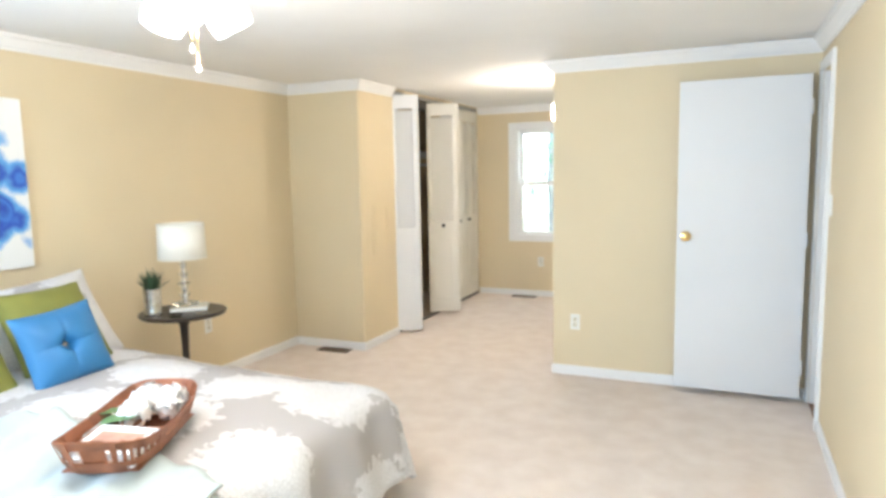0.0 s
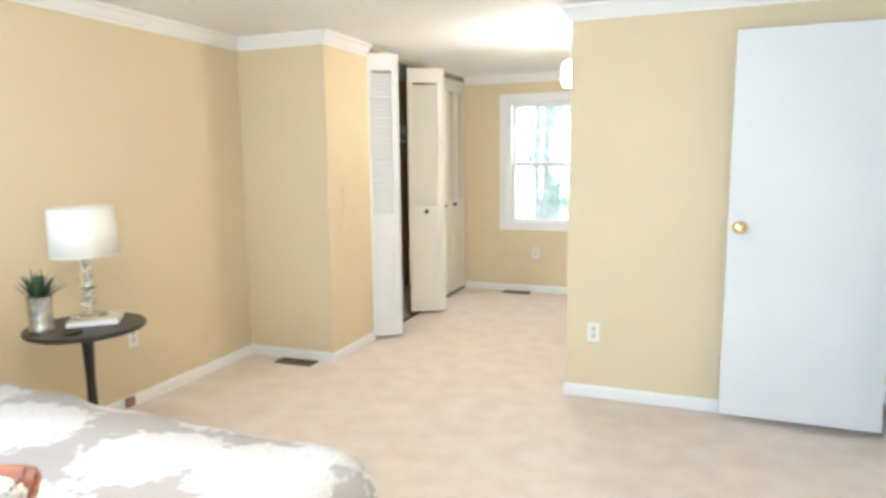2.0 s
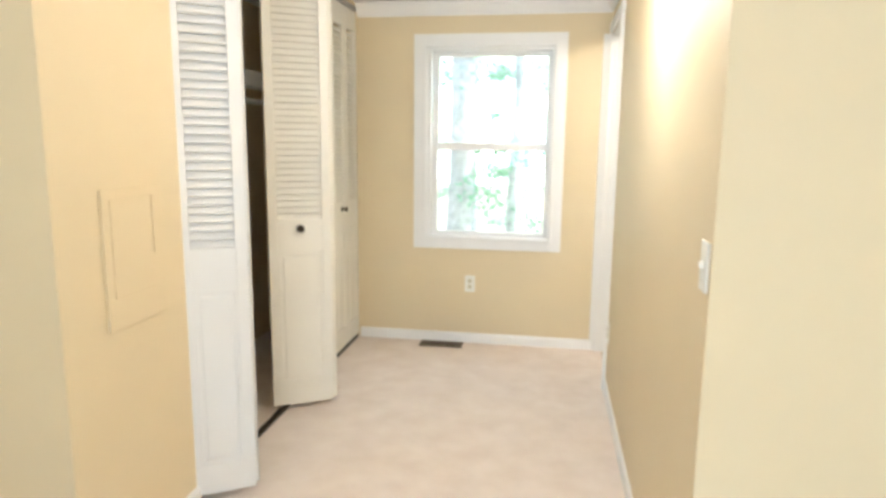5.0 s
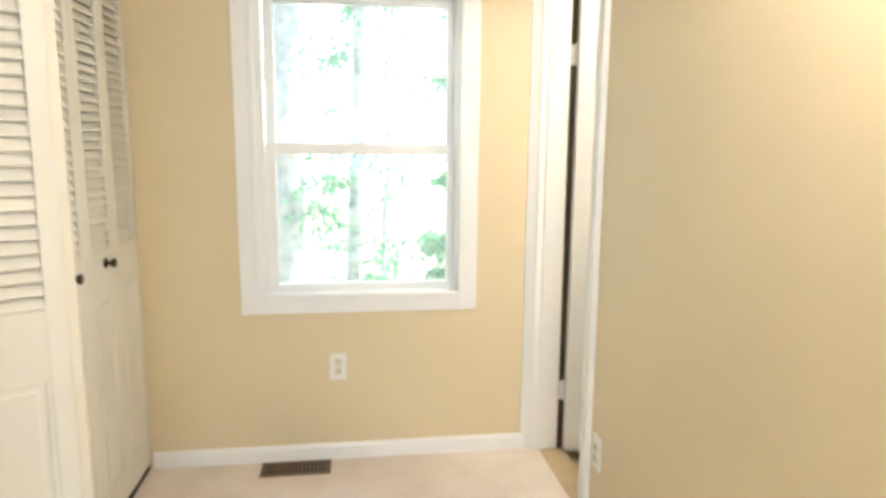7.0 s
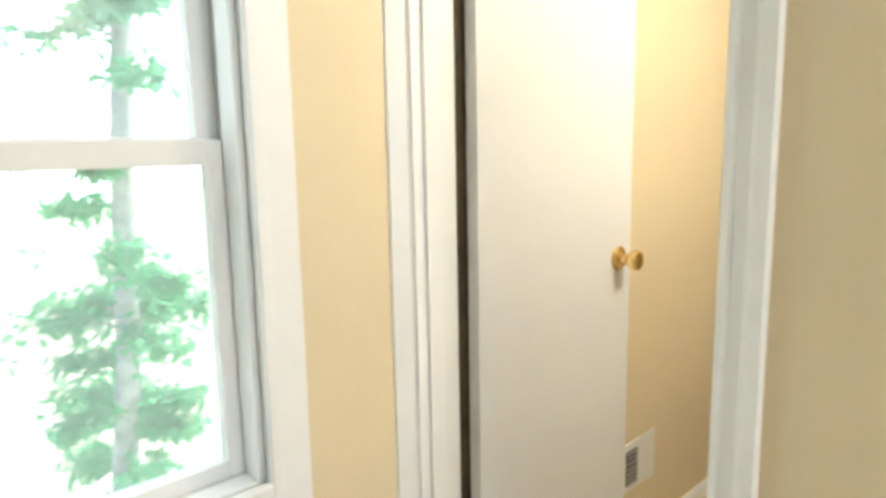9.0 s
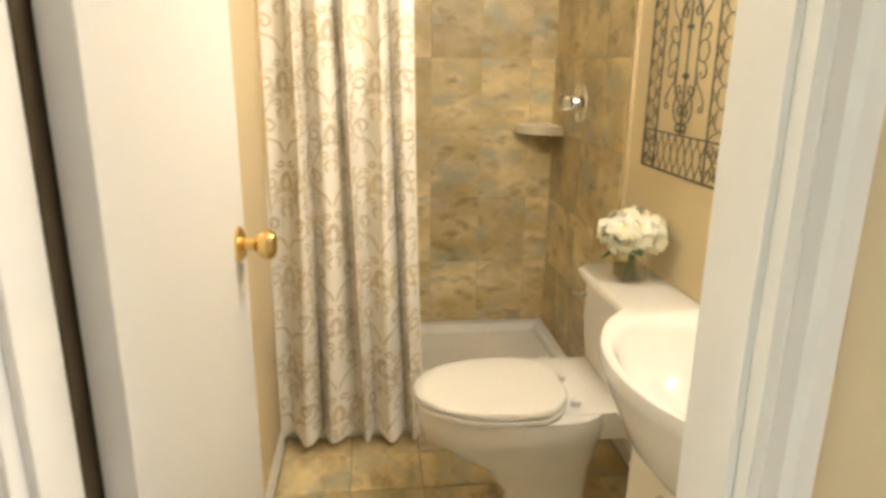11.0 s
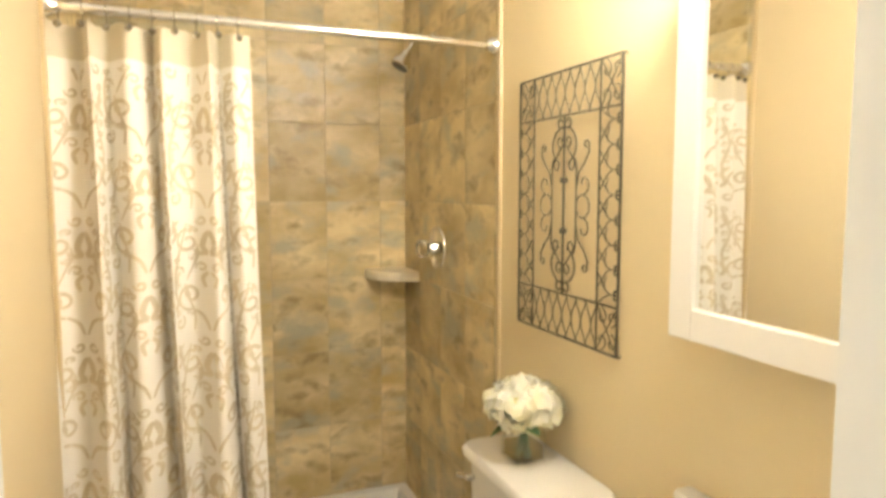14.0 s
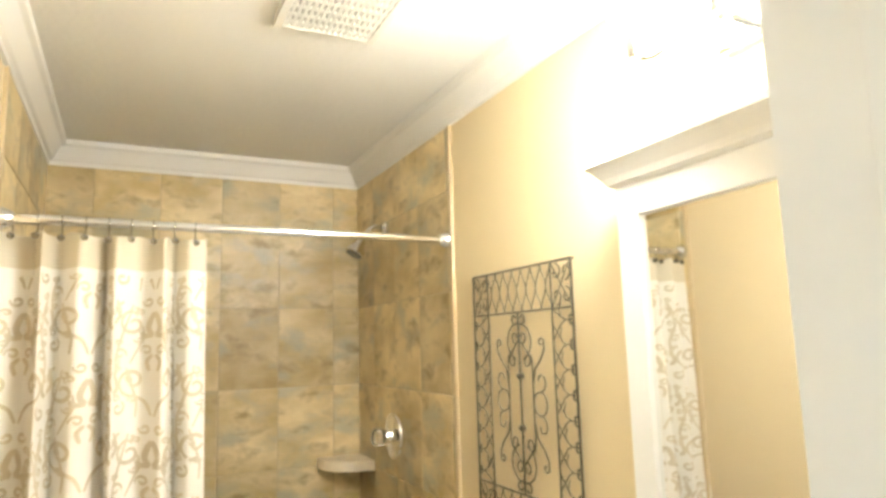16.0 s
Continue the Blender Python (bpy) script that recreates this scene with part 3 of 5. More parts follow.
for i in range(NX + 1):
    row = []
    s = BX0 + (BX1 - BX0 + DROP) * i / NX
    for j in range(NY + 1):
        t = BY0 - DROP + (BY1 - BY0 + 2 * DROP) * j / NY
        over_x, over_y = max(0, s - BX1), max(0, t - BY1) + max(0, BY0 - t)
        over = math.hypot(over_x, over_y) if over_x and over_y else over_x + over_y
        over = min(over, DROP * 1.12)
        x, y = min(s, BX1), min(max(t, BY0), BY1)
        z = bed_top(x, y)
        r = .105
        ang = min(over / r, math.pi / 2)
        hang = max(0, over - r * math.pi / 2)
        out, down = r * math.sin(ang) + .24 * hang, r * (1 - math.cos(ang)) + .97 * hang
        if over > 0:
            f = Vector((over_x, (t - y), 0)).normalized()
            wave = .020 * math.sin((x * f.y - y * f.x) * 17 + 1.3) * min(1, over / .15)
            x, y, z = x + f.x * (out + wave), y + f.y * (out + wave), z - down
        row.append(bm.verts.new((x + 2.3, y - .55, max(z, .08))))
    grid.append(row)
for i in range(NX):
    for j in range(NY):
        f = bm.faces.new((grid[i][j], grid[i + 1][j], grid[i + 1][j + 1], grid[i][j + 1]))
        for lp, (p, q) in zip(f.loops, ((i, j), (i + 1, j), (i + 1, j + 1), (i, j + 1))):
            lp[uv].uv = (p / NX * 2.4, q / NY * 2.6)
quilt = part("quilt", bm, DAMASK, bed, "taupe quilt with large white damask medallions", True)
quilt.modifiers.new("thickness", "SOLIDIFY").thickness = -.014

bm = bmesh.new()
grid = []
for i in range(61):
    row = []
    for j in range(41):
        u, v = i / 60, j / 40
        x = -2.32 + 1.02 * u
        y = -.36 + .86 * v - .10 * u + .035 * math.sin(u * 9)
        z = bed_top(min(x, BX1), max(y, BY0)) + .030 + .030 * max(0, noise.noise(Vector((x * 4 + y * 2.0, y * 1.0 - x * .9, 8)))) + .011 * math.sin(x * 34 + y * 13 + 2.5 * noise.noise(Vector((x * 2, y * 2, 1))))
        row.append(bm.verts.new((x, y, z)))
    grid.append(row)
for i in range(60):
    for j in range(40):
        bm.faces.new((grid[i][j], grid[i + 1][j], grid[i + 1][j + 1], grid[i][j + 1]))
throw = tagged(part("throw_blanket", bm, THROW, smooth=True), "crumpled pale aqua knit throw over the quilt", "blanket")
throw.modifiers.new("thickness", "SOLIDIFY").thickness = .010


def cushion(name, label, mat, w, h, t, m, tuft=False):
    """A stuffed pillow standing in the xz plane, pulled in along its edges."""
    p = thing(name, label, "pillow", m)
    bm = bmesh.new()
    uv_ = bm.loops.layers.uv.new("cloth")
    n = 30
    for side in (1, -1):
        rows = []
        for i in range(n + 1):
            row = []
            for j in range(n + 1):
                u, v = 2 * i / n - 1, 2 * j / n - 1
                e = max(0, 1 - abs(u) ** 2.6) ** .55 * max(0, 1 - abs(v) ** 2.6) ** .55
                x = u * w / 2 * (1 - .07 * (1 - v * v))
                z = v * h / 2 * (1 - .07 * (1 - u * u))
                d = t / 2 * e * (1 + .10 * noise.noise(Vector((u * 2.2, v * 2.2, side * 3 + w))))
                if tuft:
                    r = math.hypot(u, v)
                    d -= t * .42 * math.exp(-(r / .16) ** 2)
                    d -= t * .10 * (math.exp(-(u / .05) ** 2) + math.exp(-(v / .05) ** 2)) * max(0, 1 - r)
                row.append(bm.verts.new((x, side * d, z)))
            rows.append(row)
        for i in range(n):
            for j in range(n):
                f = (rows[i][j], rows[i + 1][j], rows[i + 1][j + 1], rows[i][j + 1])
                face = bm.faces.new(f if side < 0 else f[::-1])
                for lp in face.loops:
                    lp[uv_].uv = (lp.vert.co.x + .31, lp.vert.co.z + .22)
    bmesh.ops.remove_doubles(bm, verts=bm.verts, dist=1e-5)
    part("cover", bm, mat, p, smooth=True)
    if tuft:
        part("button", lathe([(0, .012), (.010, .010), (.015, .004), (.012, 0)], 16, m=pose(0, -.010, 0, 90)), material("tarnished_silver", (.22, .20, .17), .4, .8, vary=.2, bump=0), p, "small dark silver button", True)
    return p


def lean(x, y, z, back, yaw=90, roll=0):
    return pose(x, y, z) @ pose(0, 0, 0, 0, 0, yaw) @ pose(0, 0, 0, -back) @ pose(0, 0, 0, 0, roll)


cushion("pillow_sham", "taupe damask pillow sham leaning on the wall", DAMASK, .70, .50, .17, lean(-3.06, 1.10, .765, 30, 90, -4))
cushion("pillow_sham", "taupe damask pillow sham leaning on the wall", DAMASK, .70, .50, .17, lean(-3.08, .36, .805, 26, 90, 3))
cushion("throw_pillow", "olive green square pillow on the bed", OLIVE, .46, .44, .15, lean(-2.88, 1.02, .785, 32))
cushion("throw_pillow", "olive green square pillow on the bed", OLIVE, .46, .44, .15, lean(-2.82, .50, .785, 30))
cushion("throw_pillow", "bright blue tufted satin pillow with a centre button", BLUE, .375, .355, .15, lean(-2.655, .905, .750, 22, 84, -5), True)

# basket with flowers and books
basket = thing("basket", "reddish-brown woven wood basket on the throw", "basket", pose(-1.735, .475, .612, 0, 0, 25) @ Matrix.Diagonal((.93, .93, .93, 1)))
REDWOOD = material("stained_splint_wood", (.27, .095, .04), .5, vary=.25, scale=14, bump=.2, fine=90)


def hull(u, lift):
    """Half length .31, half width .155 with squared, drawn-up ends."""
    a = 2 * math.pi * u
    c, s = math.cos(a), math.sin(a)
    x = .155 * math.copysign(abs(c) ** .45, c)
    y = .315 * math.copysign(abs(s) ** .45, s)
    f = .80 + .20 * lift
    return Vector((x * f, y * f, lift * .095 + (.035 * abs(y / .315) ** 3 if lift > .5 else 0)))


part("floor", box(bmesh.new(), -.125, -.25, .0, .125, .25, .008, bevel=.003), REDWOOD, basket)
for lift0, lift1 in ((.0, .50), (.60, 1.0)):
    bm = bmesh.new()
    ring = []
    for k in range(96):
        p0, p1 = hull(k / 96, lift0), hull(k / 96, lift1)
        o = Vector((p0.x, p0.y, 0)).normalized() * .006
        ring.append([bm.verts.new(q) for q in (p0, p1, p1 + o, p0 + o)])
    for a, b in zip(ring, ring[1:] + ring[:1]):
        for i in range(4):
            bm.faces.new((a[i], a[(i + 1) % 4], b[(i + 1) % 4], b[i]))
    part("band", bm, REDWOOD, basket)
for k in range(30):
    u = (k + .5) / 30
    bm = bmesh.new()
    out = []
    for lift in (.0, .5, 1.0):
        p0, p1 = hull(u - .009, lift), hull(u + .009, lift)
        o = Vector((p0.x, p0.y, 0)).normalized() * (.004 if k % 2 else -.004)
        out.append((p0 + o, p1 + o, p1 + o * 2, p0 + o * 2))
    rings = [[bm.verts.new(q) for q in r] for r in out]
    for a, b in zip(rings, rings[1:]):
        for i in range(4):
            bm.faces.new((a[i], a[(i + 1) % 4], b[(i + 1) % 4], b[i]))
    part("stave", bm, REDWOOD, basket)

PETAL = material("white_petals", (.84, .83, .79), .7, vary=.05, scale=20, bump=.1)
LEAF = material("soft_green_leaf", (.10, .20, .08), .55, vary=.25, scale=14, bump=.15, fine=60)


def blossom(bm, c, r, n, rng, s0=.22, s1=.36):
    """A round head of many small petals."""
    for _ in range(n):
        d = Vector((rng.gauss(0, 1), rng.gauss(0, 1), rng.gauss(.35, 1))).normalized()
        side = d.orthogonal().normalized()
        side.rotate(Matrix.Rotation(rng.uniform(0, 6.28), 3, d))
        up = d.cross(side)
        s = r * rng.uniform(s0, s1)
        p = Vector(c) + d * r * rng.uniform(.72, 1.0)
        vs = [bm.verts.new(p - side * s - d * s * .25), bm.verts.new(p - up * s * .8), bm.verts.new(p + side * s + d * s * .35), bm.verts.new(p + up * s * .8)]
        bm.faces.new(vs)
    return bm


rng = random.Random(4)
fl = thing("silk_flowers", "white silk flowers with a green leaf in the basket", "flowers", pose(-1.815, .595, .650))
bm = bmesh.new()
for q in ((0, 0, .04), (-.05, .07, .035), (.055, .05, .03), (.02, -.06, .03), (.03, .10, .03)):
    blossom(bm, q, .055, 130, rng)
part("petals", bm, PETAL, fl)
for a, b, w in (((.02, -.05, .03), (.03, -.21, .055), .045), ((-.05, -.04, .03), (-.10, -.15, .05), .035)):
    part("leaf", leafy(bmesh.new(), a, b, w, .01, 8), LEAF, fl)
book_white = material("book_cover_white", (.78, .77, .74), .4, vary=.05, bump=.02)
book_pink = material("book_cover_rose", (.48, .27, .20), .45, vary=.25, scale=18, bump=.02)
for k, (bx, by, bz, tilt, mat, lab) in enumerate(((-1.665, .335, .632, 4, book_white, "white paper-covered book lying in the basket"), (-1.66, .345, .660, 9, book_white, "white book with a rose-brown cover picture"))):
    bk = thing("book", lab, "book", pose(bx, by, bz, tilt, 0, 20 - 8 * k))
    part("pages", box(bmesh.new(), -.100, -.070, .003, .100, .068, .021), PLASTIC, bk)
    part("cover", boxes((-.105, -.075, 0, .105, .075, .003), (-.105, -.075, .021, .105, .075, .024), (-.105, -.075, .003, -.101, .075, .021), bevel=.0008), mat, bk)
    if k:
        part("cover_picture", boxes((-.075, -.045, .0242, .085, .040, .0248)), book_pink, bk)

# bedside table, lamp, plant
table = thing("bedside_table", "round dark wood pedestal table beside the bed", "table", pose(-2.945, 1.895, 0.036))
WENGE = material("dark_espresso_wood", (.028, .020, .016), .35, vary=.25, scale=10, bump=.1, fine=90)
part("tabletop", lathe([(0, .622), (.20, .622), (.245, .628), (.252, .636), (.252, .644), (.246, .650), (0, .650)], 56), WENGE, table, smooth=True)
part("column", lathe([(.030, .04), (.034, .08), (.022, .16), (.020, .40), (.026, .56), (.050, .605), (.070, .622)], 28), WENGE, table, smooth=True)
for k in range(3):
    a = 2.1 * k + .4
    pts = [(.02 * math.cos(a), .02 * math.sin(a), .10), (.10 * math.cos(a), .10 * math.sin(a), .075), (.18 * math.cos(a), .18 * math.sin(a), .03), (.21 * math.cos(a), .21 * math.sin(a), -.024)]
    part("foot", tube(pts, .020, 10, r_end=.012), WENGE, table, smooth=True)
part("base", lathe([(0, -.036), (.05, -.036), (.05, .03), (.03, .06), (0, .06)], 24), WENGE, table, smooth=True)

SHADE = material("cream_lampshade_cloth", (.78, .75, .66), .85, vary=.03, scale=8, bump=.25, fine=500)
tl = thing("table_lamp", "table lamp with stacked glass stem and cream drum shade", "lamp", pose(-2.965, 1.935, .711))
part("base", box(bmesh.new(), -.055, -.055, 0, .055, .055, .022, bevel=.005), glass_material("lamp_base_glass", (.93, .97, .96), .05), tl, "clear glass block foot")
CRYSTAL = glass_material("crystal_glass", (.95, .97, .96), .03)
prof = []
zz = .022
for r, hgt in ((.024, .030), (.032, .036), (.018, .012), (.026, .034), (.040, .010), (.020, .036), (.027, .030), (.018, .034), (.022, .028)):
    prof += [(r * .6, zz), (r, zz + hgt * .3), (r, zz + hgt * .7), (r * .6, zz + hgt)]
    zz += hgt
part("stem", lathe(prof, 20), CRYSTAL, tl, "stacked clear glass stem", True)
part("rod", tube([(0, 0, .02), (0, 0, .36)], .006, 10), CHROME, tl)
bm = lathe([(.142, .29), (.136, .505)], 48)
bm.faces.ensure_lookup_table()
for f in [f for f in bm.faces if len(f.verts) > 4]:
    bm.faces.remove(f)
sh = part("shade", bm, SHADE, tl, "cream cloth drum shade", True)
sh.modifiers.new("thickness", "SOLIDIFY").thickness = .003
for z, r in ((.292, .1425), (.503, .1365)):
    part("shade_ring", tube([(r * math.cos(a / 40 * 6.2832), r * math.sin(a / 40 * 6.2832), z) for a in range(40)], .003, 6, closed=True), SHADE, tl)
part("harp", tube([(-.137, 0, .49), (0, 0, .49), (.137, 0, .49)], .002, 6), CHROME, tl)
tray = thing("coaster_book", "thin cream book under the lamp", "book", pose(-2.945, 1.945, .686, 0, 0, 40))
part("cover", box(bmesh.new(), -.105, -.085, 0, .105, .085, .025, bevel=.003), material("cream_cover", (.62, .58, .48), .5, vary=.06), tray)
part("pages", box(bmesh.new(), -.100, -.088, .005, .108, .088, .020), PLASTIC, tray)
pot = thing("potted_plant", "spiky green plant in a mottled silver pot", "plant", pose(-3.015, 1.735, .686))
SILVER = material("mottled_silver_glass", (.62, .60, .55), .25, .85, vary=.35, scale=28, bump=.2, fine=60)
part("pot", lathe([(0, 0), (.047, 0), (.050, .006), (.050, .03), (.047, .04), (.048, .12), (.051, .160), (.047, .160), (.045, .13), (0, .13)], 32), SILVER, pot, smooth=True)
part("soil", lathe([(.046, .131), (.046, .140), (0, .145)], 20), DARK, pot)
SPIKE = material("dark_green_blade", (.035, .075, .035), .5, vary=.3, scale=20, bump=.1, fine=80)
rng = random.Random(8)
for k in range(54):
    a, o = rng.uniform(0, 6.28), rng.uniform(.2, 1)
    bm = leafy(bmesh.new(), (.015 * math.cos(a), .015 * math.sin(a), .14), (.135 * o * math.cos(a), .135 * o * math.sin(a), .14 + rng.uniform(.085, .15) * (1.2 - .5 * o)), .0065, .016 * o, 5)
    part("blade", bm, SPIKE, pot)
ct = thing("coaster", "small dark round dish on the table", "dish", pose(-2.88, 1.77, .686))
part("dish", lathe([(0, 0), (.035, 0), (.045, .010), (.042, .010), (.033, .004), (0, .004)], 28), WENGE, ct, smooth=True)

# painting of a blue flower
paint = bpy.data.materials.new("blue_flower_painting")
paint.use_nodes = True
n, l = paint.node_tree.nodes, paint.node_tree.links
b = n["Principled BSDF"]
b.inputs["Roughness"].default_value = .6
co = n.new("ShaderNodeTexCoord")
wob = n.new("ShaderNodeTexNoise")
wob.inputs["Scale"].default_value, wob.inputs["Detail"].default_value = 5.5, 8
l.new(co.outputs["Object"], wob.inputs["Vector"])
cell = n.new("ShaderNodeTexVoronoi")
cell.inputs["Scale"].default_value = 6.0
l.new(co.outputs["Object"], cell.inputs["Vector"])
ln = n.new("ShaderNodeVectorMath")
ln.operation = "LENGTH"
l.new(co.outputs["Object"], ln.inputs[0])
m1 = n.new("ShaderNodeMath")
m1.operation = "MULTIPLY_ADD"
m1.inputs[1].default_value = .42
l.new(wob.outputs["Fac"], m1.inputs[0])
l.new(ln.outputs["Value"], m1.inputs[2])
m2 = n.new("ShaderNodeMath")
m2.operation = "MULTIPLY_ADD"
m2.inputs[1].default_value = .34
l.new(cell.outputs["Distance"], m2.inputs[0])
l.new(m1.outputs[0], m2.inputs[2])
ramp = n.new("ShaderNodeValToRGB")
e = ramp.color_ramp.elements
e[0].position, e[0].color = .36, (.010, .018, .12, 1)
e[1].position, e[1].color = .78, (.80, .80, .78, 1)
for pos, c in ((.44, (.02, .06, .36, 1)), (.50, (.07, .26, .62, 1)), (.54, (.015, .05, .34, 1)), (.61, (.05, .18, .56, 1)), (.65, (.02, .07, .42, 1)), (.72, (.12, .36, .68, 1))):
    q = e.new(pos)
    q.color = c
l.new(m2.outputs[0], ramp.inputs["Fac"])
l.new(ramp.outputs["Color"], b.inputs["Base Color"])
art = thing("canvas_painting", "unframed white canvas with a painted blue flower", "painting", pose(XL, .875, 1.475))
part("canvas", box(bmesh.new(), .002, -.41, -.445, .038, .41, .445, bevel=.003), paint, art)

# ceiling fan with lit tulip shades
fan = thing("ceiling_fan", "white ceiling fan with lit tulip glass shades", "fan", pose(-1.44, .55, 0))
part("canopy", lathe([(.075, H), (.075, H - .02), (.05, H - .04), (.03, H - .045), (.03, H - .055), (.10, H - .06), (.115, H - .085), (.115, H - .125), (.06, H - .15), (.045, H - .17), (0, H - .17)], 36), TRIM, fan, smooth=True)
BULB = material("lit_frosted_glass", (.95, .93, .88), .4, vary=0, bump=0, glow=((1.0, .95, .86), 14.0))
for k in range(3):
    a = 2 * math.pi * k / 3 + 1.05
    mm = pose(.055 * math.cos(a), .055 * math.sin(a), H - .165) @ pose(0, 0, 0, 0, 0, math.degrees(a)) @ pose(0, 0, 0, 0, 150)
    arm = part("light_arm", tube([(0, 0, -.03), (0, 0, .02)], .014, 12), TRIM, fan, m=mm)
    bm = lathe([(.022, .018), (.040, .04), (.062, .08), (.068, .115), (.060, .150), (.048, .155), (.020, .150), (0, .148)], 28)
    part("glass_shade", bm, BULB, fan, "glowing frosted tulip glass", True, m=mm)
for k in range(5):
    a = 2 * math.pi * k / 5 + .55
    mm = pose(0, 0, H - .085, 0, 0, math.degrees(a)) @ pose(0, 0, 0, 10)
    bm = bmesh.new()
    prof = [(.18, .045), (.22, .060), (.45, .068), (.56, .066), (.60, .050), (.615, .0)]
    top = [bm.verts.new((x, w, .003)) for x, w in prof] + [bm.verts.new((x, -w, .003)) for x, w in prof[-2::-1]]
    face = bm.faces.new(top)
    ext = bmesh.ops.extrude_face_region(bm, geom=[face])["geom"]
    bmesh.ops.translate(bm, verts=[v for v in ext if isinstance(v, bmesh.types.BMVert)], vec=(0, 0, -.006))
    blade = part("blade", bm, TRIM, fan, m=mm)
    part("blade_iron", boxes((.10, -.018, .0035, .24, .018, .0075), bevel=.001), TRIM, blade)
for x, y, z in ((.012, -.02, 1.875), (.02, -.005, 1.815)):
    part("pull_chain", tube([(x, y, H - .17), (x, y, z + .02)], .0016, 6), BRASS, fan)
    part("chain_knob", lathe([(0, z - .006), (.0045, z - .003), (.006, z + .006), (.0035, z + .016), (0, z + .018)], 14, m=pose(x, y, 0)), TRIM, fan, smooth=True)
lamp("fan_light", "POINT", FAN_W, (1.0, .865, .70), pose(-1.44, .55, 1.84), radius=.09)

# wall lamp in the passage
sc = thing("wall_lamp", "brushed metal wall lamp with a lit frosted jar shade", "lamp", pose(XP, 4.33, 2.06))
part("backplate", lathe([(.055, 0), (.055, .010), (.045, .018), (0, .018)], 28, m=pose(0, 0, 0, 0, -90)), CHROME, sc, smooth=True)
part("arm", tube([(-.015, 0, 0), (-.06, 0, .03), (-.10, 0, .075), (-.118, 0, .06), (-.120, 0, .03)], .007, 10), CHROME, sc, smooth=True)
part("cap", lathe([(.010, .055), (.030, .045), (.034, .02), (.034, .0)], 24, m=pose(-.12, 0, 0)), CHROME, sc, smooth=True)
part("glass_shade", lathe([(.030, .0), (.060, -.012), (.072, -.035), (.073, -.14), (.064, -.165), (.050, -.170), (0, -.168)], 32, m=pose(-.12, 0, 0)), BULB, sc, "glowing frosted glass jar", True)
lamp("wall_lamp_light", "POINT", PASS_W, (1.0, .91, .79), pose(-1.34, 4.33, 1.96), radius=.07)


# ---- bathroom ----
IRON = material("dark_wrought_iron", (.12, .108, .075), .55, .5, vary=.3, scale=30, bump=.3, fine=120)


def scroll_points(cx, cz, r0, r1, a0, a1, n=22):
    return [(cx + (r0 + (r1 - r0) * i / n) * math.cos(a0 + (a1 - a0) * i / n), 0, cz + (r0 + (r1 - r0) * i / n) * math.sin(a0 + (a1 - a0) * i / n)) for i in range(n + 1)]


# the grille hangs in its own xz plane: width .49, height .71, from its lower corner
gr = thing("wall_grille", "dark wrought-iron scroll grille hung on the wall", "wall decor", pose(.04, YS + .012, 1.036))
GW, GH, GX, GZ = .490, .714, .085, .118
R = .0026


def bar(name, a, b, r=R):
    part(name, tube([(a[0], 0, a[1]), (b[0], 0, b[1])], r, 6), IRON, gr)


for a, b in (((0, 0), (GW, 0)), ((0, GH), (GW, GH)), ((0, 0), (0, GH)), ((GW, 0), (GW, GH))):
    bar("frame_bar", a, b, .0034)
for x in (GX, GW - GX):
    bar("upright", (x, 0), (x, GH))
for z in (GZ, GH - GZ):
    bar("crossbar", (0, z), (GW, z))
# honeycomb lattice down both sides: crossing diagonals at the upright, short arms with curls at the frame
n = 8
step = (GH - 2 * GZ) / n
for x0, s in ((0, 1), (GW, -1)):
    for k in range(n):
        z = GZ + k * step
        part("lattice", tube([(x0 + s * GX, 0, z - (step * .35 if k else 0)), (x0 + s * .048, 0, z + step * .38), (x0 + s * .030, 0, z + step * .5), (x0 + s * .012, 0, z + step * .5)], .0017, 6), IRON, gr)
        part("lattice", tube([(x0 + s * GX, 0, z + step * (1.35 if k < n - 1 else 1)), (x0 + s * .048, 0, z + step * .62), (x0 + s * .030, 0, z + step * .5)], .0017, 6), IRON, gr)
        part("lattice", tube([(x0 + s * .048, 0, z + step * .62), (x0 + s * .056, 0, z + step * .86), (x0 + s * .048, 0, z + step * 1.2)], .0015, 6), IRON, gr)
        for t in (-1, 1):
            part("arm_curl", tube(scroll_points(x0 + s * .009, z + step * .5 + t * .007, .007, .003, -t * math.pi / 2, -t * math.pi / 2 + s * t * 4.6, 10), .0022, 6), IRON, gr)
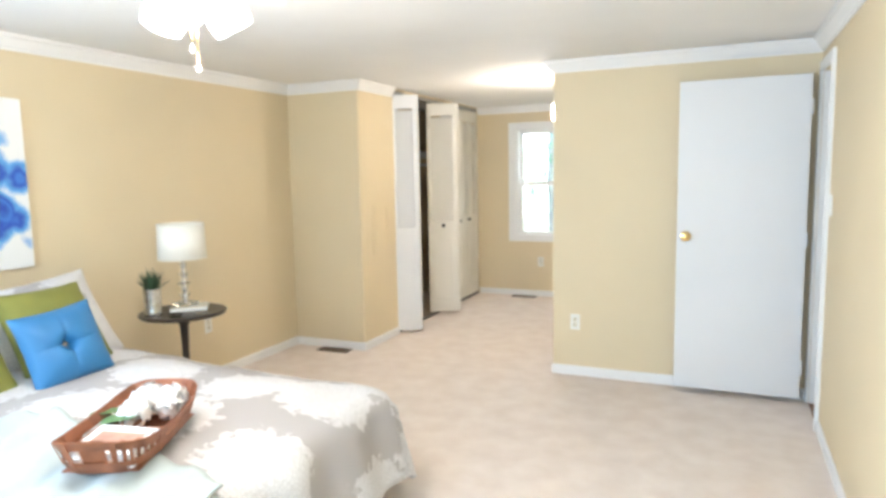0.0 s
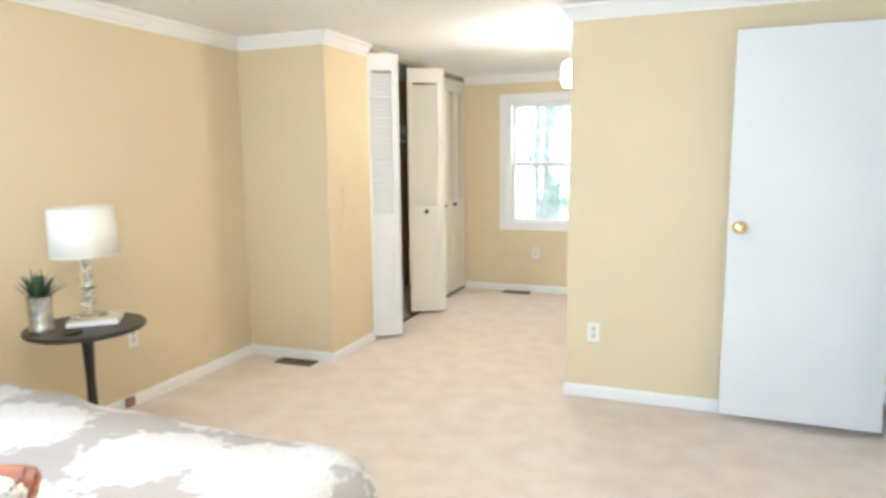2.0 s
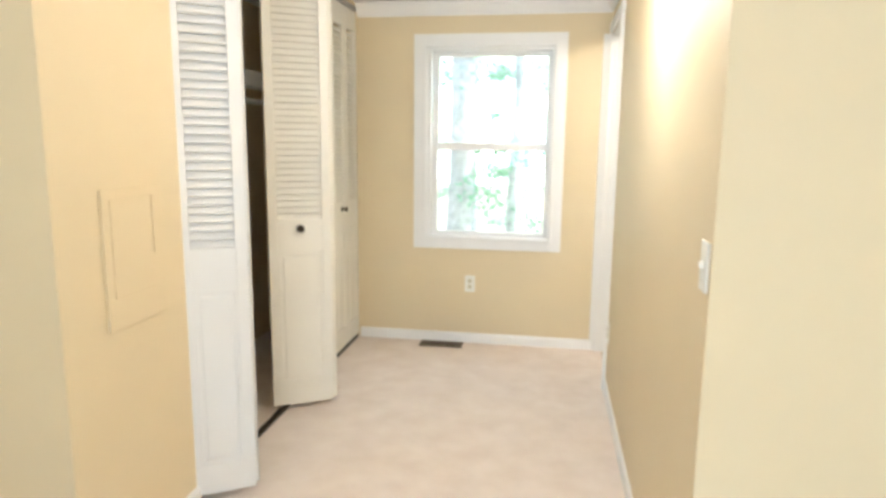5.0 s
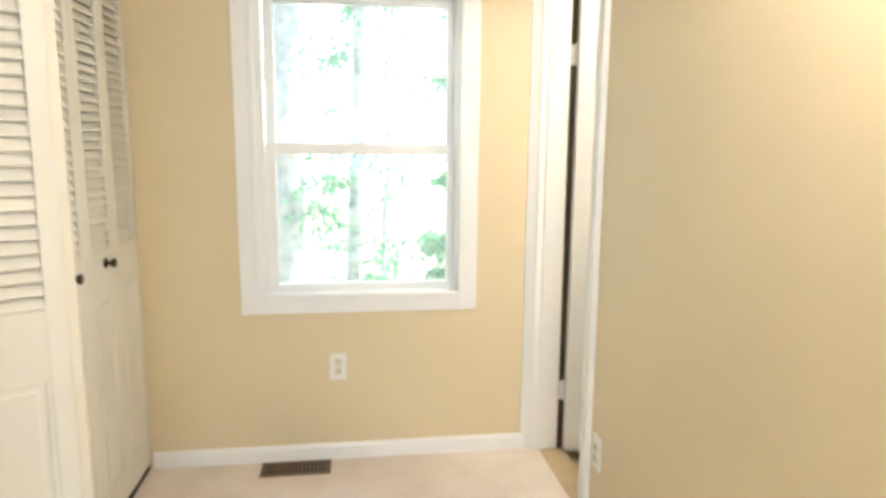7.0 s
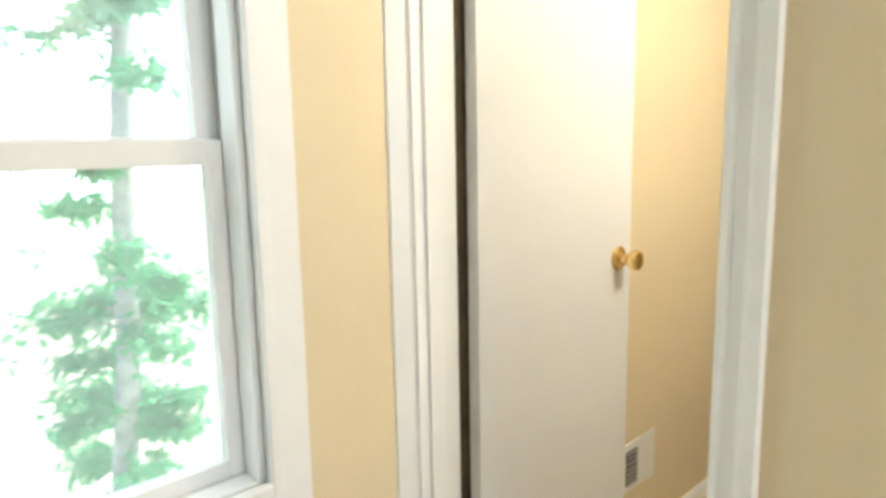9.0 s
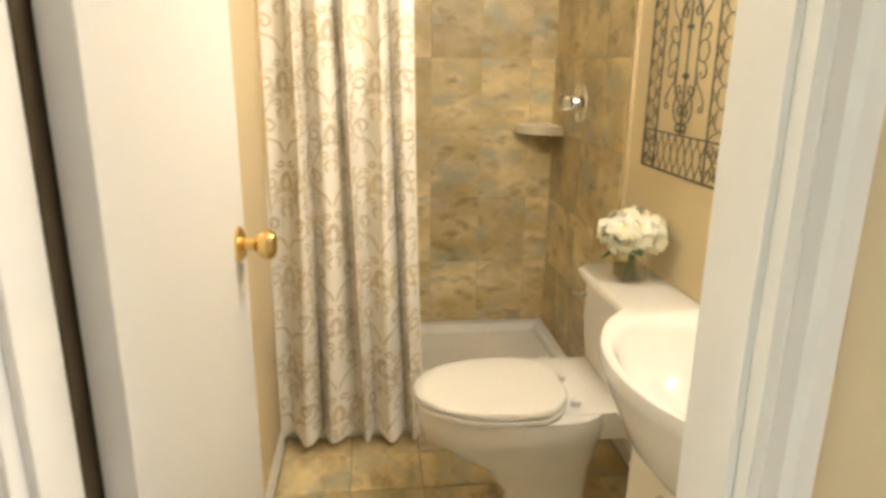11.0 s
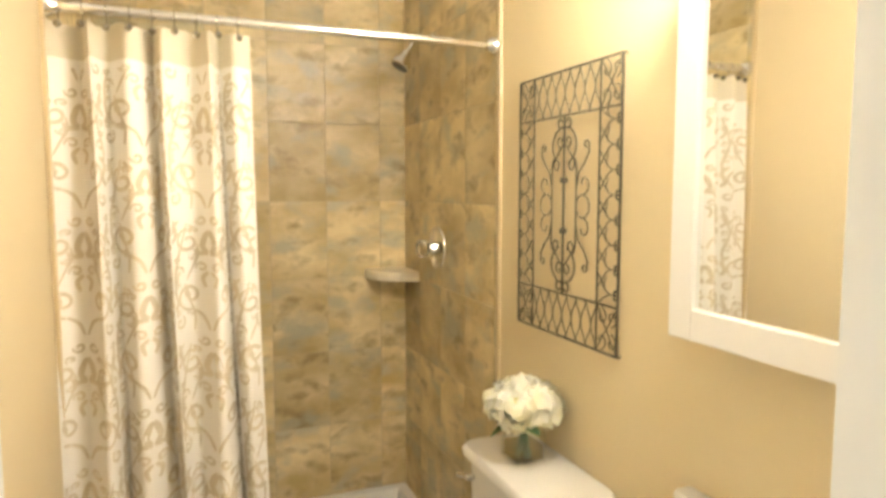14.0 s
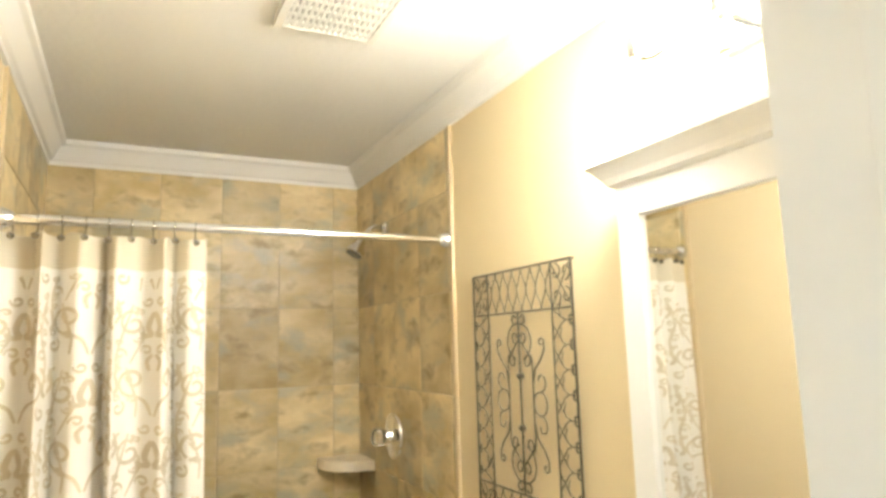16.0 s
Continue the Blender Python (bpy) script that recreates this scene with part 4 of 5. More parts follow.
# bands of interlaced ogee bars at top and bottom
for z0, z1 in ((0, GZ), (GH - GZ, GH)):
    m_ = 7
    pitch = (GW - 2 * GX) / m_
    for k in range(m_ + 1):
        x = GX + k * pitch
        for s in (-1, 1):
            if GX - .001 < x + s * pitch * .5 < GW - GX + .001:
                part("waved_bar", tube([(x + s * pitch * (.25 - .25 * math.cos(math.pi * 2 * i / 14)), 0, z0 + (z1 - z0) * i / 14) for i in range(15)], .0016, 6), IRON, gr)
    for x0 in (0, GW - GX):
        cx, cz = x0 + GX / 2, (z0 + z1) / 2
        for sx in (-1, 1):
            for sz in (-1, 1):
                part("corner_scroll", tube(scroll_points(cx + sx * .020, cz + sz * .030, .022, .006, sz * math.pi / 2 + (0 if sx > 0 else math.pi), sz * math.pi / 2 + (0 if sx > 0 else math.pi) + sx * sz * 5.5), .0019, 6), IRON, gr)
        part("corner_cross", tube([(x0, 0, z0), (cx, 0, cz), (x0 + GX, 0, z1)], .0017, 6), IRON, gr)
        part("corner_cross", tube([(x0 + GX, 0, z0), (cx, 0, cz), (x0, 0, z1)], .0017, 6), IRON, gr)
# centre: a spindle inside a long lyre with round heads, hearts and side scrolls
cx, cz = GW / 2, GH / 2
bar("spindle", (cx, GZ), (cx, GH - GZ), .0034)
for z in (cz - .068, cz + .068):
    part("spindle_bead", lathe([(0, -.011), (.010, -.005), (.010, .005), (0, .011)], 12, m=pose(cx, 0, z)), IRON, gr, smooth=True)
for s in (-1, 1):
    bar("lyre_side", (cx + s * .060, cz - .105), (cx + s * .060, cz + .105), .0024)
    part("side_ring", tube(scroll_points(cx + s * .090, cz, .030, .030, 0, 2 * math.pi, 20)[:-1], .0020, 6, closed=True), IRON, gr)
    for t in (-1, 1):
        # round head of the lyre, closed over the spindle
        part("lyre_head", tube([(cx + s * .058 * math.sin(a), 0, cz + t * (.160 - .050 * math.cos(a))) for a in (math.pi, 2.7, 2.3, 1.9, 1.5, 1.1, .7, .35)], .0024, 6), IRON, gr)
        part("lyre_shoulder", tube([(cx + s * .060, 0, cz + t * .105), (cx + s * .054, 0, cz + t * .122), (cx + s * .036, 0, cz + t * .132), (cx + s * .018, 0, cz + t * .150), (cx, 0, cz + t * .168)], .0022, 6), IRON, gr)
        part("lyre_curl", tube(scroll_points(cx + s * .034, cz + t * .108, .020, .006, t * math.pi / 2 - (t * s) * .2, t * math.pi / 2 - (t * s) * .2 - s * t * 5.6), .0022, 6), IRON, gr)
        part("heart_curl", tube(scroll_points(cx + s * .018, cz + t * .172, .017, .005, -t * math.pi / 2, -t * math.pi / 2 + s * t * 5.4), .0022, 6), IRON, gr)
        part("crown_leaf", tube(scroll_points(cx + s * .018, cz + t * .222, .017, .005, -t * math.pi / 2 - s * t * .4, -t * math.pi / 2 - s * t * .4 + s * t * 5), .0026, 6), IRON, gr)
        # side scroll: from the ring outward, ending in a curl beside the upright
        part("side_scroll", tube([(cx + s * .062, 0, cz + t * .052), (cx + s * .072, 0, cz + t * .088), (cx + s * .098, 0, cz + t * .112), (cx + s * .116, 0, cz + t * .138), (cx + s * .114, 0, cz + t * .158)], .0022, 6), IRON, gr)
        part("side_curl", tube(scroll_points(cx + s * .103, cz + t * .156, .013, .004, 0 if s > 0 else math.pi, (0 if s > 0 else math.pi) + s * t * 5.2), .0022, 6), IRON, gr)
        part("side_loop", tube(scroll_points(cx + s * .094, cz + t * .058, .028, .008, -math.pi / 2 * t, -math.pi / 2 * t - s * t * -4.8), .0020, 6), IRON, gr)
for x, z in ((0, 0), (GW, 0), (0, GH), (GW, GH)):
    part("wall_spacer", tube([(x, 0, z), (x, -.012, z)], .0024, 6), IRON, gr)

# framed mirror cabinet
mc = thing("mirror_cabinet", "white framed mirror cabinet with a cornice", "mirror", pose(-.252, YS, 1.162))
MW, MH, MD = .56, .682, .115
part("body", box(bmesh.new(), -MW, 0, .005, 0, MD - .022, MH - .002, bevel=.002), TRIM, mc)
for x0, x1, z0, z1 in ((-.058, 0, 0, MH), (-MW, -MW + .058, 0, MH), (-MW + .058, -.058, 0, .058), (-MW + .058, -.058, MH - .062, MH)):
    part("frame", boxes((x0, MD - .020, z0, x1, MD, z1), bevel=.003), TRIM, mc)
part("mirror_glass", boxes((-MW + .055, MD - .019, .055, -.055, MD - .010, MH - .058)), MIRROR, mc, "silvered mirror glass")
bm = bmesh.new()
rings = []
for o, z in ((.0, MH), (.012, MH + .006), (.018, MH + .018), (.034, MH + .038), (.042, MH + .044), (.042, MH + .058)):
    rings.append([bm.verts.new(q) for q in ((-MW - o, 0, z), (o, 0, z), (o, MD + o, z), (-MW - o, MD + o, z))])
for a, b in zip(rings, rings[1:]):
    for i in range(4):
        bm.faces.new((a[i], a[(i + 1) % 4], b[(i + 1) % 4], b[i]))
bm.faces.new(rings[0][::-1])
bm.faces.new(rings[-1])
part("cornice", bm, TRIM, mc)

# vanity light
vl = thing("vanity_light", "chrome vanity light with lit glass shades", "lamp", pose(-.50, YS, 2.10))
part("backplate", box(bmesh.new(), -.06, 0, -.045, .06, .022, .045, bevel=.008), CHROME, vl)
part("bar", tube([(-.19 + .38 * i / 30, .075, .012 * math.sin(i / 30 * 4 * math.pi)) for i in range(31)], .007, 10), CHROME, vl, "wavy chrome bar", True)
part("stem", tube([(0, .02, 0), (0, .075, 0)], .010, 10), CHROME, vl)
for x in (-.19, 0, .19):
    part("socket", lathe([(.018, -.005), (.024, .03), (.020, .045)], 20, m=pose(x, .085, .0)), CHROME, vl, smooth=True)
    part("glass_shade", lathe([(.022, .040), (.045, .06), (.056, .10), (.060, .145), (.057, .150), (0, .148)], 28, m=pose(x, .085, .0)), BULB, vl, "glowing frosted glass shade", True)
lamp("vanity_lamp_light", "AREA", VAN_W, (1.0, .92, .78), look((-.40, 5.40, 2.05), (1.2, 5.9, .8)), size=.42, size_y=.10)
lamp("vanity_lamp_light", "POINT", VAN_P, (1.0, .92, .78), pose(-.42, 5.37, 2.16), radius=.07)

# washbasin on its cabinet
SINK = thing("washbasin", "white moulded washbasin with an oval bowl", "sink", pose(-.507, YS, .715))
bm = bmesh.new()


def basin_edge(a, f):
    """Outline of the basin: straight back and sides with square front corners, and a bowed front."""
    c, s, lo, hi = math.cos(a), math.sin(a), 0.0, .6
    for _ in range(24):
        r = (lo + hi) / 2
        x, y = r * c, .25 + r * s
        inside = abs(x) < .304 and y > .003 and y < .366 + .122 * (1 - min(1, abs(x) / .292) ** 2.0) ** .85
        lo, hi = (r, hi) if inside else (lo, r)
    return lo * c * f, .25 + lo * s * f


N = 96
loops = []
for f, z in ((.50, -.16), (.74, -.09), (.90, .00), (.975, .048), (1.0, .060), (1.0, .078), (.985, .086)):
    loops.append([bm.verts.new((*basin_edge(2 * math.pi * i / N, f), z)) for i in range(N)])
for rx, ry, z in ((.250, .156, .086), (.243, .150, .082), (.232, .141, .066), (.205, .122, .02), (.155, .092, -.030), (.085, .052, -.052), (.022, .022, -.060)):
    loops.append([bm.verts.new((rx * math.cos(2 * math.pi * i / N), .312 + ry * math.sin(2 * math.pi * i / N), z)) for i in range(N)])
for a, b in zip(loops, loops[1:]):
    for i in range(N):
        bm.faces.new((a[i], a[(i + 1) % N], b[(i + 1) % N], b[i]))
bm.faces.new(loops[0][::-1])
bm.faces.new(loops[-1])
part("bowl", bm, PORCELAIN, SINK, "white glossy bowl", True)
bm = box(bmesh.new(), -.303, .002, .084, .303, .050, .114, bevel=.012)
part("back_ledge", bm, PORCELAIN, SINK, smooth=True)
part("drain", lathe([(.021, -.058), (.021, -.054), (.014, -.052), (0, -.052)], 20, m=pose(0, .312, 0)), CHROME, SINK)
# dark disc painted as the shade within the overflow
part("overflow_hole", lathe([(.011, 0), (.011, .003), (0, .003)], 20, m=pose(-.085, .440, .040) @ pose(0, 0, 0, 68)), DARK, SINK, "dark overflow hole")
fc = thing("faucet", "chrome single-lever basin faucet", "faucet", pose(-.490, YS + .115, .801))
part("body", lathe([(.027, 0), (.027, .008), (.021, .015), (.020, .055), (.016, .065), (0, .068)], 24), CHROME, fc, smooth=True)
part("spout", tube([(0, .005, .035), (0, .035, .064), (0, .075, .074), (0, .105, .066), (0, .118, .050)], .019, 14, r_end=.013), CHROME, fc, smooth=True)
part("lever", tube([(0, 0, .058), (.018, -.002, .074), (.048, -.004, .086), (.084, -.004, .084)], .012, 10, r_end=.008), CHROME, fc, smooth=True)
bt = thing("soap_caddy", "white soap dish beside the faucet", "dish", pose(-.66, YS + .130, .801))
part("dish", lathe([(0, 0), (.028, 0), (.036, .012), (.033, .012), (.026, .004), (0, .004)], 24, squash=.7), PLASTIC, bt, smooth=True)
vc = thing("vanity_cabinet", "cream painted vanity cabinet below the basin", "cabinet", pose(-.53, YS, ZB))
part("body", box(bmesh.new(), -.235, .004, .09, .235, .32, .70, bevel=.003), CREAM, vc)
part("plinth", box(bmesh.new(), -.22, .01, 0, .22, .29, .09), CREAM, vc)
for s in (-1, 1):
    d = part("door", box(bmesh.new(), s * .118 - .112, .321, .12, s * .118 + .112, .339, .66, bevel=.003), CREAM, vc)
    part("knob", lathe([(.006, 0), (.006, .012), (.013, .018), (.010, .026), (0, .027)], 16, m=pose(s * .03, .339, .55, -90)), CHROME, d, smooth=True)

# toilet
TO = thing("toilet", "white toilet with its lid down", "toilet", pose(.245, YS, ZB))
bm = bmesh.new()


def rounded(w, d0, d1, z, r=.05, n=8):
    pts = []
    for cx_, cy_, a0 in ((w - r, d1 - r, 0), (-w + r, d1 - r, 90), (-w + r, d0 + r, 180), (w - r, d0 + r, 270)):
        for i in range(n + 1):
            a = radians(a0 + 90 * i / n)
            pts.append((cx_ + r * math.cos(a), cy_ + r * math.sin(a), z))
    return pts


part("tank", loft(bm, [rounded(.190, .035, .175, .36), rounded(.208, .022, .20, .42), rounded(.222, .015, .212, .55), rounded(.227, .012, .215, .715)]), PORCELAIN, TO, smooth=True)
part("tank_lid", loft(bmesh.new(), [rounded(.232, .006, .226, .716), rounded(.240, .004, .236, .724), rounded(.240, .004, .236, .742), rounded(.233, .008, .228, .752), rounded(.18, .05, .17, .755)]), PORCELAIN, TO, smooth=True)
part("flush_lever", tube([(.165, .212, .668), (.165, .230, .668), (.190, .238, .666), (.222, .240, .656)], .009, 10, r_end=.007), CHROME, TO, "chrome flush lever", True)


def egg(z, f=1.0, dx=-.06, y0=.355, y1=.81, w=.185, n=64, back=.118):
    pts = []
    cy_ = y0 + (y1 - y0) * .42
    for i in range(n):
        a = 2 * math.pi * i / n
        c, s = math.cos(a), math.sin(a)
        if s >= 0:
            x, y_ = w * math.copysign(abs(c) ** .9, c), (y1 - cy_) * s
        else:
            x, y_ = (w - (w - back) * abs(s) ** 1.5) * math.copysign(abs(c) ** .5, c), -(cy_ - y0) * abs(s) ** .42
        pts.append((dx + x * f, cy_ + y_ * f, z))
    return pts


part("bowl", loft(bmesh.new(), [egg(.0, .62, y0=.20, y1=.62), egg(.10, .58, y0=.20, y1=.62), egg(.22, .70, y0=.20, y1=.70), egg(.33, .93, y0=.22), egg(.395, .99, y0=.22), egg(.425, .97, y0=.22)]), PORCELAIN, TO, smooth=True)
part("deck", loft(bmesh.new(), [rounded(.17, .03, .40, .33), rounded(.19, .02, .40, .40), rounded(.19, .02, .40, .428), rounded(.18, .03, .39, .432)]), PORCELAIN, TO, smooth=True)
part("seat", loft(bmesh.new(), [egg(.430, .99), egg(.434, 1.0), egg(.444, 1.0), egg(.447, .99)]), PORCELAIN, TO, smooth=True)
part("lid", loft(bmesh.new(), [egg(.450, .985), egg(.454, 1.0), egg(.464, 1.0), egg(.470, .975), egg(.473, .80)]), PORCELAIN, TO, "closed glossy lid", True)
for x in (-.14, .02):
    part("hinge_cap", lathe([(.016, .432), (.016, .448), (.010, .454), (0, .455)], 14, m=pose(x, .335, 0)), PORCELAIN, TO, smooth=True)

# flowers in a glass cube on the tank
vz = thing("flower_vase", "white flower bouquet in a square glass vase", "flowers", pose(.285, YS + .125, ZB + .754))
bm = boxes((-.045, -.045, 0, .045, .045, .010), (-.045, -.045, .010, -.040, .045, .095), (.040, -.045, .010, .045, .045, .095), (-.040, -.045, .010, .040, -.040, .095), (-.040, .040, .010, .040, .045, .095))
THIN = bpy.data.materials.new("thin_vase_glass")
THIN.use_nodes = True
tn, tk = THIN.node_tree.nodes, THIN.node_tree.links
clear, shine, share = tn.new("ShaderNodeBsdfTransparent"), tn.new("ShaderNodeBsdfGlossy"), tn.new("ShaderNodeMixShader")
clear.inputs["Color"].default_value, shine.inputs["Roughness"].default_value, share.inputs["Fac"].default_value = (.975, .98, .96, 1), .03, .07
tk.new(clear.outputs[0], share.inputs[1])
tk.new(shine.outputs[0], share.inputs[2])
tk.new(share.outputs[0], tn["Material Output"].inputs["Surface"])
part("vase", bm, THIN, vz, "clear square glass vase")
WATER = THIN.copy()
WATER.name = "vase_water"
for node in WATER.node_tree.nodes:
    if node.type == "BSDF_TRANSPARENT":
        node.inputs["Color"].default_value = (.80, .74, .58, 1)
part("water", boxes((-.0385, -.0385, .0105, .0385, .0385, .052)), WATER, vz, "tea-coloured water")
rng = random.Random(11)
for k in range(16):
    a = rng.uniform(0, 6.28)
    part("stem", tube([(.020 * math.cos(a), .020 * math.sin(a), .012), (.012 * math.cos(a + 2), .012 * math.sin(a + 2), .10), (.03 * math.cos(a + 1), .03 * math.sin(a + 1), .15)], .003, 6), LEAF, vz)
CREAMPETAL = material("ivory_petals", (.88, .87, .78), .7, vary=.05, scale=16, bump=.1, second=(.86, .83, .58))
HEART = material("yellow_green_flower_heart", (.72, .68, .20), .7, vary=.1, scale=30, bump=.1)
for q in ((0, 0, .185), (.055, .01, .165), (-.055, .0, .165), (.0, .055, .16), (.01, -.055, .165), (.045, .045, .15), (-.045, .045, .15), (-.04, -.045, .15), (.045, -.04, .15)):
    bloom = part("bloom", blossom(bmesh.new(), q, .050, 95, rng, .34, .52), CREAMPETAL, vz)
    part("bloom_heart", blossom(bmesh.new(), (q[0] * 1.18, q[1] * 1.18, q[2] + .034), .014, 30, rng), HEART, bloom, "yellow-green flower centre")
for a, b in (((.02, .03, .11), (.035, .085, .07)), ((-.03, .02, .12), (-.12, .02, .12)), ((.02, -.02, .12), (.06, .06, .10))):
    part("leaf", leafy(bmesh.new(), a, b, .020, .008, 7), LEAF, vz)

# shower: base, tiles, rod, curtain, fittings
SX0 = .70
base = thing("shower_tray", "white moulded shower base with a raised rim", "shower base", pose(0, 0, ZB))
bm = bmesh.new()
oz = .085
rings = []
for ins, z in ((0, 0), (0, oz - .008), (.006, oz), (.055, oz), (.070, oz - .010), (.085, .045), (.30, .032)):
    rings.append([bm.verts.new(q) for q in ((SX0 + ins, YS + .012 + ins * .8, z), (XE - .012 - ins * .8, YS + .012 + ins * .8, z), (XE - .012 - ins * .8, YN - .012 - ins * .8, z), (SX0 + ins, YN - .012 - ins * .8, z))])
for a, b in zip(rings, rings[1:]):
    for i in range(4):
        bm.faces.new((a[i], a[(i + 1) % 4], b[(i + 1) % 4], b[i]))
bm.faces.new(rings[-1])
part("pan", bm, PORCELAIN, base)
part("drain", lathe([(.045, .034), (.045, .050), (.038, .054), (.030, .050), (0, .050)], 24, m=pose(.967, 5.836, 0)), BRONZE, base, "dark round drain strainer")


def slate(name):
    """Mottled slate-look tile: tan, rust and grey-green clouds that change from tile to tile."""
    m = material(name, (.42, .31, .16), .38, vary=.2, scale=6, bump=.25, fine=40)
    n, l = m.node_tree.nodes, m.node_tree.links
    b = n["Principled BSDF"]
    info = n.new("ShaderNodeObjectInfo")
    geo = n.new("ShaderNodeTexCoord")
    off = n.new("ShaderNodeVectorMath")
    off.operation = "MULTIPLY_ADD"
    off.inputs[1].default_value = (1, 1, 1.7)
    l.new(geo.outputs["Object"], off.inputs[0])
    comb = n.new("ShaderNodeCombineXYZ")
    k = n.new("ShaderNodeMath")
    k.operation = "MULTIPLY"
    k.inputs[1].default_value = 40
    l.new(info.outputs["Random"], k.inputs[0])
    for s in "XYZ":
        l.new(k.outputs[0], comb.inputs[s])
    l.new(comb.outputs[0], off.inputs[2])

    def clouds(scale, detail, warp, stops, colours):
        c = n.new("ShaderNodeTexNoise")
        c.inputs["Scale"].default_value, c.inputs["Detail"].default_value, c.inputs["Distortion"].default_value = scale, detail, warp
        l.new(off.outputs[0], c.inputs["Vector"])
        r = n.new("ShaderNodeValToRGB")
        for el, p, col in zip(r.color_ramp.elements, stops, colours):
            el.position, el.color = p, (*col, 1)
        l.new(c.outputs["Fac"], r.inputs["Fac"])
        return r.outputs["Color"]

    def over(below, mask, colour):
        x = n.new("ShaderNodeMix")
        x.data_type = "RGBA"
        x.inputs["B"].default_value = (*colour, 1)
        l.new(mask, x.inputs["Factor"])
        l.new(below, x.inputs["A"])
        return x.outputs["Result"]

    ground_tone = clouds(4.5, 5, .15, (.32, .68), ((.47, .355, .15), (.80, .665, .40)))
    grey = clouds(5.0, 8, .2, (.50, .66), ((0, 0, 0), (.75, .75, .75)))
    rust = clouds(9.0, 9, .15, (.52, .70), ((0, 0, 0), (.75, .75, .75)))
    mottled = over(over(ground_tone, grey, (.41, .405, .30)), rust, (.27, .19, .07))
    tone = n.new("ShaderNodeHueSaturation")
    v = n.new("ShaderNodeMapRange")
    v.inputs["To Min"].default_value, v.inputs["To Max"].default_value = .82, 1.18
    l.new(info.outputs["Random"], v.inputs["Value"])
    l.new(v.outputs[0], tone.inputs["Value"])
    l.new(mottled, tone.inputs["Color"])
    l.new(tone.outputs["Color"], b.inputs["Base Color"])
    return m


SLATE = slate("slate_look_tile")
GROUT = material("tan_grout", (.47, .39, .24), .9, vary=.1, bump=.2)
tile_data = {}


def tile_mesh(w, h):
    key = (round(w, 3), round(h, 3))
    if key not in tile_data:
        bm = box(bmesh.new(), .0012, 0, .0012, w - .0012, .007, h - .0012)
        top = [e_ for e_ in bm.edges if all(v.co.y > .006 for v in e_.verts)]
        bmesh.ops.bevel(bm, geom=top, offset=.0018, segments=1, affect="EDGES")
        me = bpy.data.meshes.new("tile")
        bm.to_mesh(me)
        bm.free()
        me.materials.append(SLATE)
        tile_data[key] = me
    return tile_data[key]


def tiled(name, label, m, length, first, row0, height, cols=.245, rows_=.34):
    """Tiles over a wall from its local origin: along x, out along y, up z."""
    t = thing(name, label, "tiled wall", m, kind="structure")
    part("grout_bed", boxes((0, 0, 0, length, .0045, height)), GROUT, t)
    xs = [0, first]
    while xs[-1] + cols < length - .02:
        xs.append(xs[-1] + cols)
    xs.append(length)
    zs = [0, row0]
    while zs[-1] + rows_ < height - .02:
        zs.append(zs[-1] + rows_)
    zs.append(height)
    for a, b in zip(xs, xs[1:]):
        for c, d in zip(zs, zs[1:]):
            ob = new("tile", tile_mesh(b - a, d - c))
            ob.parent = t
            ob.location = (a, 0, c)


TZ = ZB + oz - .004
TH = HB - .09 - TZ
ROW0 = .705 - .34 - TZ
tiled("tile_wall_east", "mottled tan and grey slate-look shower tiles", pose(XE, YS, TZ, 0, 0, 90), YN - YS, .128, ROW0, TH)
tiled("tile_wall_south", "mottled tan and grey slate-look shower tiles", pose(XE, YS, TZ) @ Matrix.Diagonal((-1, 1, 1, 1)), XE - .69, .21, ROW0, TH)
tiled("tile_wall_north", "mottled tan and grey slate-look shower tiles", pose(XE, YN, TZ, 0, 0, 180), XE - .69, .21, ROW0, TH)
structure("tile_edge_trim", boxes((.672, YS, ZB, .69, YS + .012, HB - .09), bevel=.004), material("cream_bullnose", (.60, .48, .29), .35, vary=.05), "cream bullnose strip at the edge of the tiles", "tile trim")
structure("tile_edge_trim", boxes((.672, YN - .012, ZB, .69, YN, HB - .09), bevel=.004), material("cream_bullnose", (.60, .48, .29), .35, vary=.05), "cream bullnose strip at the edge of the tiles", "tile trim")
for i in range(8):
    for j in range(5):
        x0, y0 = XQ + .02 + i * .215, YS + .015 + j * .25
        if x0 > .62 or y0 > 6.25:
            continue
        ob = new("floor_tile", tile_mesh(.213, .248))
        ob.parent = bpy.data.objects["floor_bathroom"]
        ob.matrix_basis = pose(x0, y0 + .248, ZB - .006, 90)

sh = thing("corner_shelf", "cream stone corner shelf in the shower", "shelf")
bm = bmesh.new()
loop = [(XE - .007, YS + .007), (XE - .007, YS + .20), (XE - .03, YS + .20)] + [(XE - .03 - .17 * math.sin(a), YS + .20 - .17 * (1 - math.cos(a)) * .98) for a in (.3, .6, .9, 1.2, 1.45)] + [(XE - .205, YS + .03), (XE - .205, YS + .007)]
part("slab", loft(bm, [[(x, y, z) for x, y in loop] for z in (1.035, 1.040, 1.070, 1.075)]), material("cream_stone", (.80, .71, .54), .4, vary=.12, scale=14), sh)
rodt = thing("shower_rod", "chrome shower curtain rod between two walls", "curtain rod")
RX, RZ = .708, 1.897
part("rod", tube([(RX, YS + .01, RZ), (RX, YN - .01, RZ)], .0125, 18), CHROME, rodt, smooth=True)
part("sleeve", tube([(RX, 6.30, RZ), (RX, YN - .02, RZ)], .0138, 18), CHROME, rodt, smooth=True)
